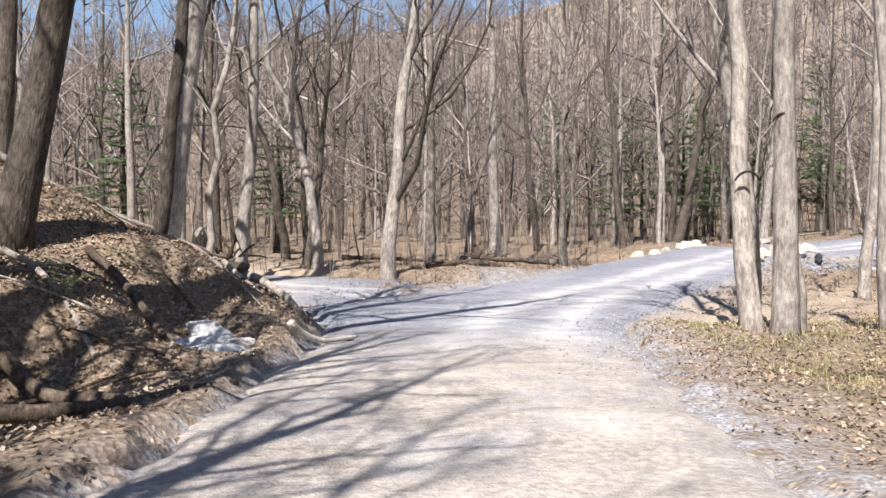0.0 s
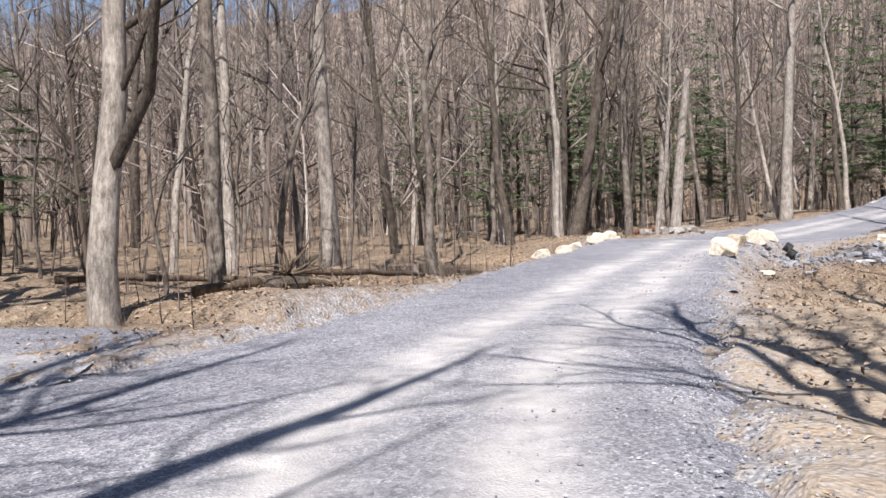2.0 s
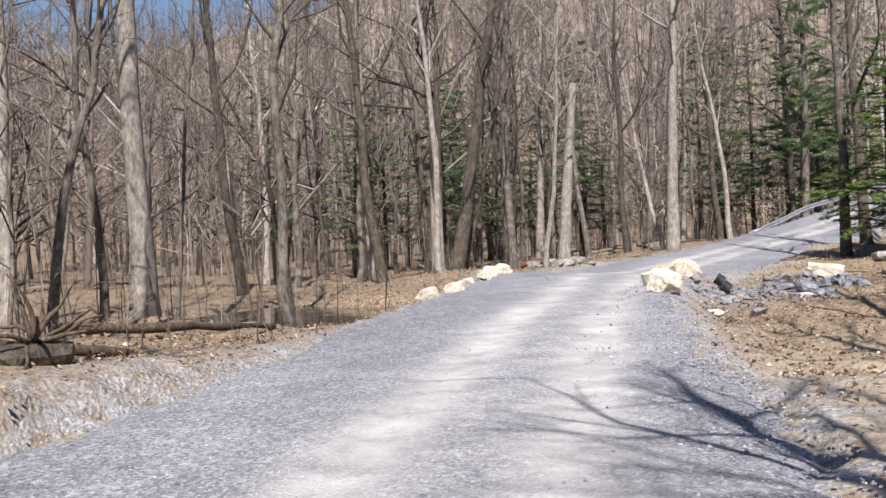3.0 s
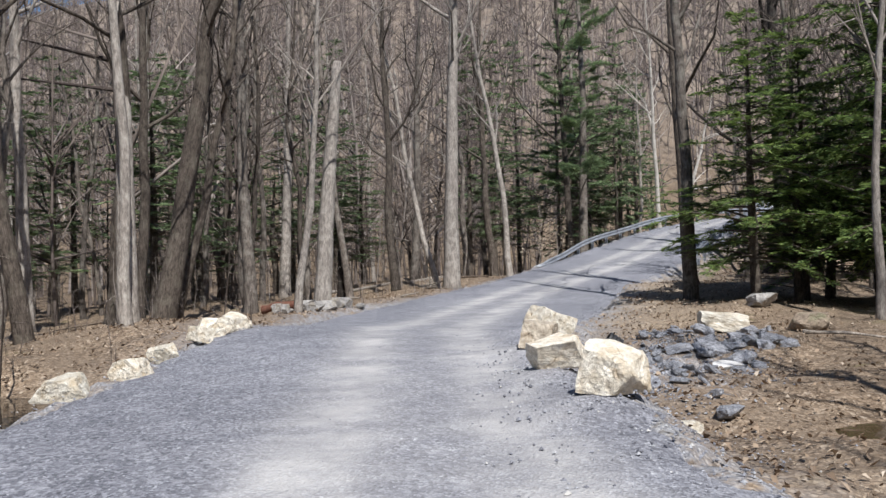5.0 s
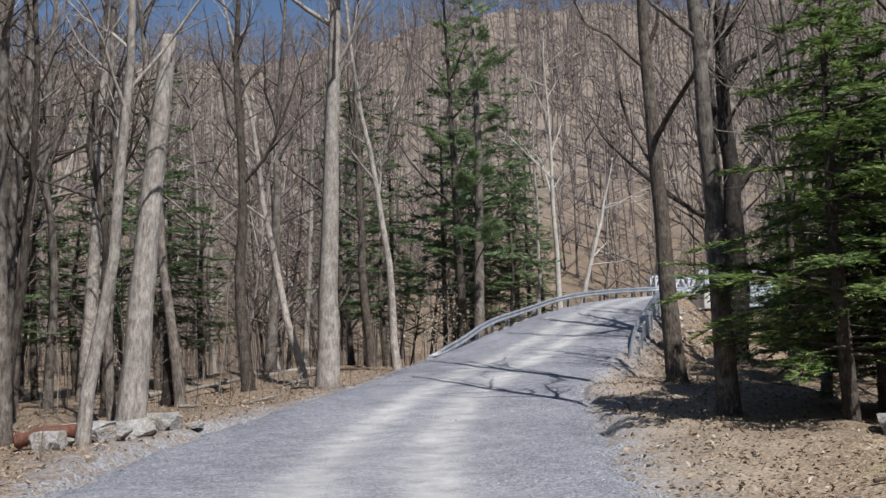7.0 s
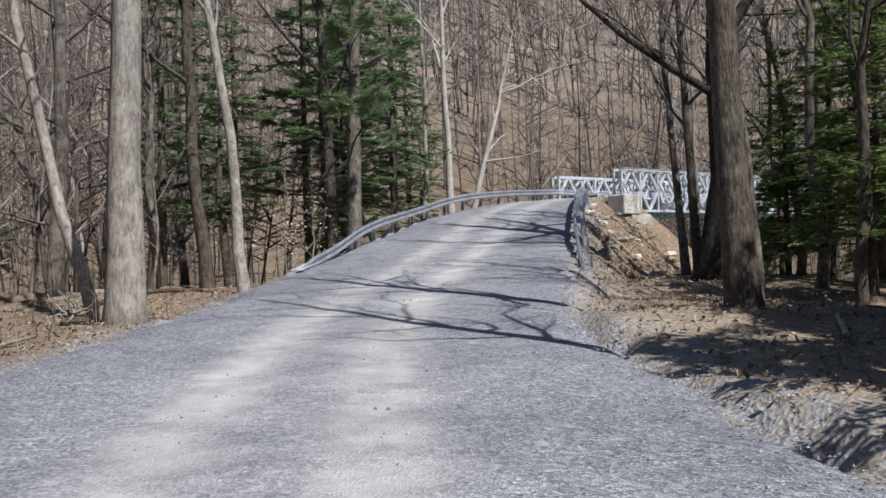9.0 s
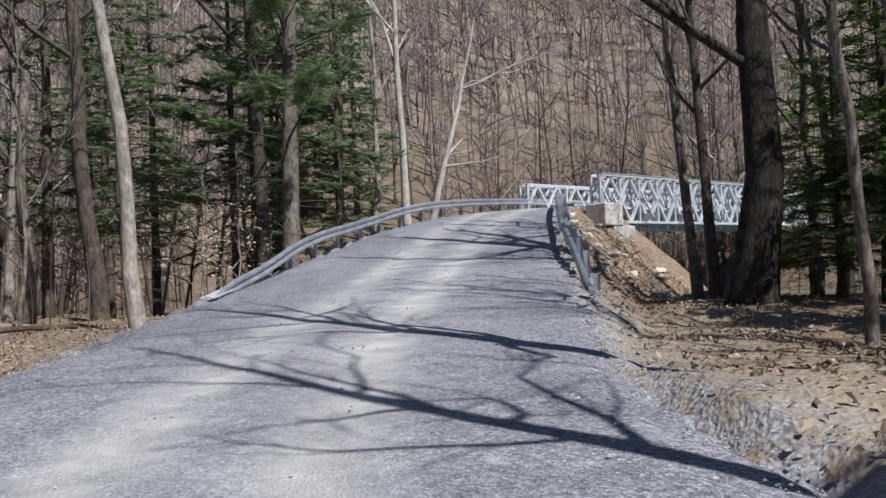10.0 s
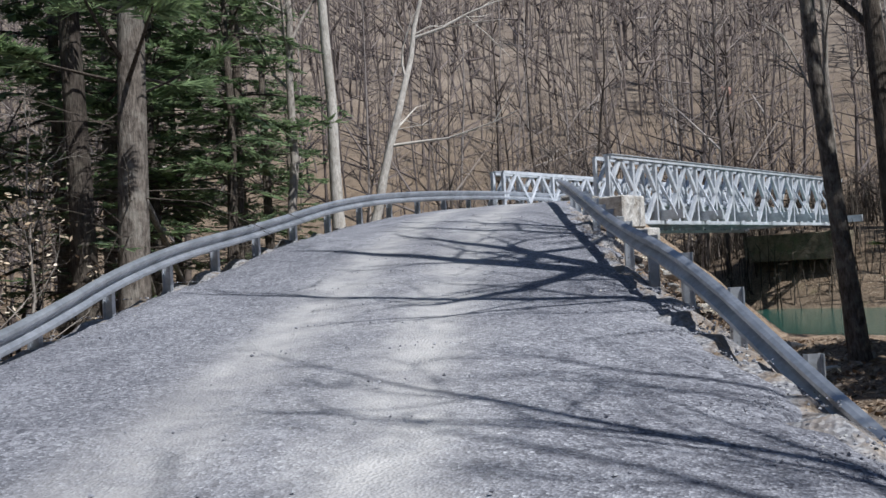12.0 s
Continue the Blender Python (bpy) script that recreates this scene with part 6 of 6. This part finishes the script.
log("log", [(-5.2, 7.6, 0.0), (-3.6, 8.0, 0.02), (-2.5, 9.9, 0.0)], 0.1, 0.06, ROTTEN_WOOD, "dark rotten bough lying in the ditch")
log("log", [(-5.6, 10.0, 0.05), (-4.4, 9.3, 0.0), (-3.3, 8.7, 0.0)], 0.1, 0.07, ROTTEN_WOOD, "dark rotten log on the foot of the bank")
log("log", [(-9.6, 13.6, 0.1), (-7.3, 15.6, 0.1), (-5.2, 17.6, 0.05)], 0.12, 0.08, ROTTEN_WOOD, "fallen trunk lying along the bank top")
log("log", [(-8.6, 15.8, 0.15), (-6.6, 17.2, 0.1), (-4.8, 18.9, 0.1)], 0.09, 0.05, DEAD_WOOD, "fallen pale trunk lying along the bank top")
log("log", [(-5.4, 13.4, 0.1), (-4.4, 12.4, 0.15), (-3.6, 11.0, 0.0)], 0.07, 0.05, ROTTEN_WOOD, "dark bough down the face of the bank")
log("log", [(-6.0, 12.0, 0.1), (-5.0, 11.0, 0.1), (-4.1, 10.2, 0.0)], 0.05, 0.03, DEAD_WOOD, "thin grey bough down the face of the bank")
log("log", [(26.6, 69.3, 0.14), (29, 70.6, 0.2), (31.4, 71.4, 0.22)], 0.09, 0.06, DEAD_WOOD, "long pale debarked log on the leaves")
log("log", [(25.2, 64.7, 0.0), (27.4, 65.7, 0.0), (29.6, 66.2, 0.0)], 0.05, 0.03, DEAD_WOOD, "thin grey bough on the leaves")
log("log", [(34.0, 71.6, 0.0), (36.0, 71.5, 0.12), (37.4, 71.0, 0.0)], 0.08, 0.05, ROTTEN_WOOD, "dark crooked bough on the leaves")
log("log", [(34.6, 74.6, 0.0), (37.0, 75.2, 0.02), (39.4, 75.4, 0.0)], 0.1, 0.08, DEAD_WOOD, "grey log on the leaves under the trees")
log("dead_pole", [(48.1, 74.75, 3.3), (50.0, 75.7, 1.9), (52.4, 76.9, 0.0)], 0.07, 0.05, DEAD_WOOD, "pale dead pole leaning against the pine trunk")
log("dead_pole", [(48.1, 74.9, 2.9), (49.8, 76.0, 1.6), (51.6, 77.2, 0.0)], 0.05, 0.03, DEAD_WOOD, "thin dead pole leaning against the pine trunk")
log("log", [(-0.6, 32.4, 0.05), (1.0, 32.9, 0.1), (2.2, 33.6, 0.0)], 0.11, 0.06, ROTTEN_WOOD, "dark log in the brush beside the gravel")
log("log", [(1.4, 36.5, 0.1), (3.0, 37.2, 0.15), (5.0, 40.0, 0.0)], 0.1, 0.05, ROTTEN_WOOD, "fallen brown tree across the hollow")
log("log", [(3.0, 44.0, 0.0), (6.0, 46.0, 0.2), (8.6, 46.8, 0.0)], 0.1, 0.05, DEAD_WOOD, "fallen pale tree in the brush")
log("log", [(-4.0, 36.0, 0.1), (-1.5, 36.6, 0.2), (0.6, 36.4, 0.0)], 0.1, 0.06, ROTTEN_WOOD, "fallen dark tree in the brush")
log("rusty_log", [(18.95, 59.2, 0.14), (19.35, 58.75, 0.2), (20.0, 58.5, 0.12)], 0.14, 0.12, bark("rust_wood", (0.12, 0.05, 0.035), (0.29, 0.13, 0.09), 0.6, (0.3, 0.2, 0.14), 0.3), "short rust-red log in the heap of slabs")
gb = np.random.default_rng(96)
for i in range(34):
    x, y, a, l_ = gb.uniform(-8.2, -3.2), gb.uniform(7.5, 18.5), gb.uniform(0, 6.28), gb.uniform(0.5, 1.8)
    log("fallen_branch", [(x - math.cos(a) * l_ / 2, y - math.sin(a) * l_ / 2, 0.06), (x, y, 0.08), (x + math.cos(a) * l_ / 2, y + math.sin(a) * l_ / 2, 0.05)], gb.uniform(0.014, 0.045), 0.008,
        (ROTTEN_WOOD, DEAD_WOOD)[i % 3 == 0], "fallen branch lying on the leafy bank", "branch", 5)
gl = np.random.default_rng(97)
for i in range(46):
    s = gl.integers(2)
    edge = (left_edge, right_edge)[s]
    q = edge[gl.integers(len(edge))]
    if not 20 < q[1] < 72 or q[0] > 58:
        continue
    off = gl.uniform(2.5, 12)
    a = gl.uniform(0, 6.28)
    t_ = (q[0] - off * 0.78, q[1] + off * 0.62) if s == 0 else (q[0] + off * 0.78, q[1] - off * 0.62)
    l_ = gl.uniform(0.8, 2.6)
    pts = [(t_[0] + math.cos(a) * l_ * k, t_[1] + math.sin(a) * l_ * k, 0.03 + 0.05 * (k == 0)) for k in (-0.5, 0, 0.5)]
    if not clear(np.array([pts[0][0], pts[2][0]]), np.array([pts[0][1], pts[2][1]])).all():
        continue
    log("fallen_branch", pts, gl.uniform(0.025, 0.06), 0.015, (ROTTEN_WOOD, DEAD_WOOD)[i % 2], "fallen branch lying on the dry leaves", "branch", 6)


def stump(x, y, h_, r, label):
    """A broken-off trunk with a ragged top and a splayed foot."""
    g_ = np.random.default_rng(int(abs(x) * 10))
    k, n = 14, 9
    w = np.arange(k) * 2 * math.pi / k
    v = []
    for i in range(n):
        u = i / (n - 1)
        rr = r * (1 + 0.45 * (1 - u) ** 6) * (1 + 0.08 * np.sin(w * 3 + u * 2)) * (1 - 0.12 * u)
        zz = np.full(k, -0.3 + u * (h_ + 0.3)) + (g_.uniform(-0.16, 0.12, k) if i == n - 1 else 0)
        v.append(np.column_stack([rr * np.cos(w), rr * np.sin(w), zz]))
    v.append(np.column_stack([r * 0.7 * np.cos(w), r * 0.7 * np.sin(w), np.full(k, h_ - 0.3)]))
    v = np.vstack(v)
    i, j = np.meshgrid(np.arange(n), np.arange(k), indexing="ij")
    f = quads(np.stack([i * k + j, i * k + (j + 1) % k, (i + 1) * k + (j + 1) % k, (i + 1) * k + j], -1))
    f = np.vstack([f, [(n * k, n * k + a, n * k + a + 1) for a in range(1, k - 1)]])
    thing = empty("stump", Matrix.Translation((x, y, float(height(x, y)[0]))))
    part("trunk", mesh_of("stump", v, f), BARK_BLACK, thing)
    p = Pile()
    p.add(*tube([(0, 0, h_ - 0.34), (0.02, 0, h_ - 0.05), (0.03, 0.02, h_ + 0.07)], [r * 0.75, r * 0.8, r * 0.25], 9))
    part("broken_top", p.mesh("broken_top"), DEAD_WOOD, thing, "pale splintered broken top")
    return tagged(thing, label, "stump")


stump(26.2, 67.0, 2.15, 0.25, "tall dark stump with a pale broken top")
stump(-5.6, 20.5, 0.9, 0.2, "low grey stump on the bank")
stump(29.5, 77.5, 1.0, 0.22, "old dark stump among the trees")


def root_mass(x, y, size, mat, label, seed, n=16):
    """The upturned roots of a fallen tree."""
    g_ = np.random.default_rng(seed)
    thing = empty("root_mass", Matrix.Translation((x, y, float(height(x, y)[0]))))
    core = rock(seed, 2, 5).copy()
    for v in core.vertices:
        v.co = Vector((v.co.x * size * 0.9, v.co.y * size * 0.8, (v.co.z + 0.3) * size * 0.5))
    part("clod", core, BARK_DARK, thing, "clod of dark soil between the roots")
    for i in range(n):
        a, el = g_.uniform(0, 6.28), g_.uniform(-0.3, 1.1)
        d = np.array((math.cos(a) * math.cos(el), math.sin(a) * math.cos(el), math.sin(el)))
        line = [np.array((0, 0, size * 0.35))]
        for _ in range(5):
            d = unit(d + g_.normal(0, 0.35, 3))
            line.append(line[-1] + d * size * 0.22)
        p = Pile()
        p.add(*tube(line, np.linspace(0.05, 0.012, 6) * size, 5))
        part("root", p.mesh("root"), mat, thing)
    return tagged(thing, label, "roots")


root_mass(-4.5, 18.4, 0.8, ROTTEN_WOOD, "dark tangled roots on the end of the bank", 101)
root_mass(30.8, 66.9, 0.6, DEAD_WOOD, "pale upturned roots at the gravel edge", 102, 11)
root_mass(1.2, 32.2, 0.8, ROTTEN_WOOD, "dark tangle of roots beside the gravel", 103)


# ---- culvert ----
def culvert_pipe(x, y, z, turn, label):
    """A black corrugated pipe end, open and hollow."""
    k, n = 20, 8
    w = np.arange(k) * 2 * math.pi / k
    rings = []
    for i in range(n):
        rr = 0.155 + 0.014 * (i % 2)
        rings.append(np.column_stack([np.full(k, i * 0.034 - 0.12), rr * np.cos(w), rr * np.sin(w)]))
    for i in (n - 1, 0):
        rings.append(np.column_stack([np.full(k, i * 0.034 - 0.12), 0.135 * np.cos(w), 0.135 * np.sin(w)]))
    v = np.vstack(rings)
    i, j = np.meshgrid(np.arange(n + 1), np.arange(k), indexing="ij")
    f = quads(np.stack([i * k + j, i * k + (j + 1) % k, (i + 1) * k + (j + 1) % k, (i + 1) * k + j], -1))
    ob = part("culvert_pipe", mesh_of("culvert_pipe", v, f, False), BLACK_PLASTIC)
    ob.matrix_world = Matrix.Translation((x, y, z)) @ Matrix.Rotation(turn, 4, "Z") @ Matrix.Rotation(0.6, 4, "Y")
    return tagged(ob, label, "pipe", "culvert pipes under the road")


kp = Look("black_plastic", 0.5, spec=0.4)
BLACK_PLASTIC = kp.colour(kp.ramp(kp.noise(7, 4), (0.35, (0.012, 0.012, 0.013)), (0.7, (0.06, 0.058, 0.055))))
culvert_pipe(17.8, 42.5, -0.58, -0.67, "black corrugated culvert pipe among dark stones")
culvert_pipe(17.5, 41.8, -0.74, -0.75, "black corrugated culvert pipe among dark stones")


# ---- ferns and a leafy sapling ----
def fern(x, y, seed, label):
    g_ = np.random.default_rng(seed)
    p = Pile()
    for i in range(9):
        a, l_ = i * 0.7 + g_.uniform(-0.2, 0.2), g_.uniform(0.3, 0.5)
        d, s_ = np.array((math.cos(a), math.sin(a), 0)), np.array((-math.sin(a), math.cos(a), 0))
        for k in range(9):
            u = (k + 1) / 10
            c = d * l_ * u + np.array((0, 0, 0.26 * math.sin(u * 2.2)))
            w = 0.085 * (1 - u) + 0.015
            for sg in (-1, 1):
                p.add([c - d * 0.014, c + d * 0.014, c + s_ * sg * w + d * 0.015 - np.array((0, 0, 0.015))], [(0, 1, 2)])
    ob = part("fern", p.mesh("fern", False), NEEDLE)
    ob.location = (x, y, float(height(x, y)[0]) + 0.03)
    return tagged(ob, label, "fern")


for i, (x, y) in enumerate(((-4.7, 10.7), (-5.0, 11.3), (-5.6, 14.2), (-4.9, 13.6))):
    fern(x, y, 110 + i, "small green fern on the leafy bank")


def leafy_sapling(x, y, h_, label, seed):
    """A young beech that has kept its pale dry leaves."""
    g_ = np.random.default_rng(seed)
    a, b, c = bare_tree(g_, h_, 0.035, 0.12, 12, 1.2, 0.05, 4, 4, None, 6)
    thing = empty("leafy_sapling", Matrix.Translation((x, y, float(height(x, y)[0]))))
    part("trunk", a.mesh("trunk"), BARK_PALE, thing)
    part("crown", two_tone("crown", b, c, BARK_PALE, TWIG), None, thing)
    ends = c.arrays()[0].reshape(-1, 4, 3)[:, 3]
    p = Pile()
    for e in ends[ends[:, 2] < h_ * 0.75]:
        for _ in range(2):
            o = e + g_.normal(0, 0.08, 3)
            d, s_ = unit(g_.normal(0, 1, 3) * (1, 1, 0.4)) * 0.06, unit(g_.normal(0, 1, 3)) * 0.03
            p.add([o - d, o + s_, o + d, o - s_], [(0, 1, 2), (0, 2, 3)])
    k = Look("beech_leaf", 0.6, spec=0.3)
    part("foliage", p.mesh("foliage", False), k.colour(k.ramp(k.island(), (0, (0.5, 0.37, 0.24)), (1, (0.75, 0.65, 0.5)))), thing, "pale dry leaves that have stayed on")
    return tagged(thing, label, "sapling")


leafy_sapling(46.0, 75.0, 5.2, "young beech with pale dry leaves beyond the guardrail", 121)
leafy_sapling(44.9, 75.2, 4.4, "young beech with pale dry leaves beyond the guardrail", 122)

scar(twin_a, 2.55, 0.19, 1.57 - 1.9 - 0.15, "dark arched bough scar")
scar(twin_b, 3.7, 0.17, 1.57 - 0.8 - 0.15, "dark arched bough scar")
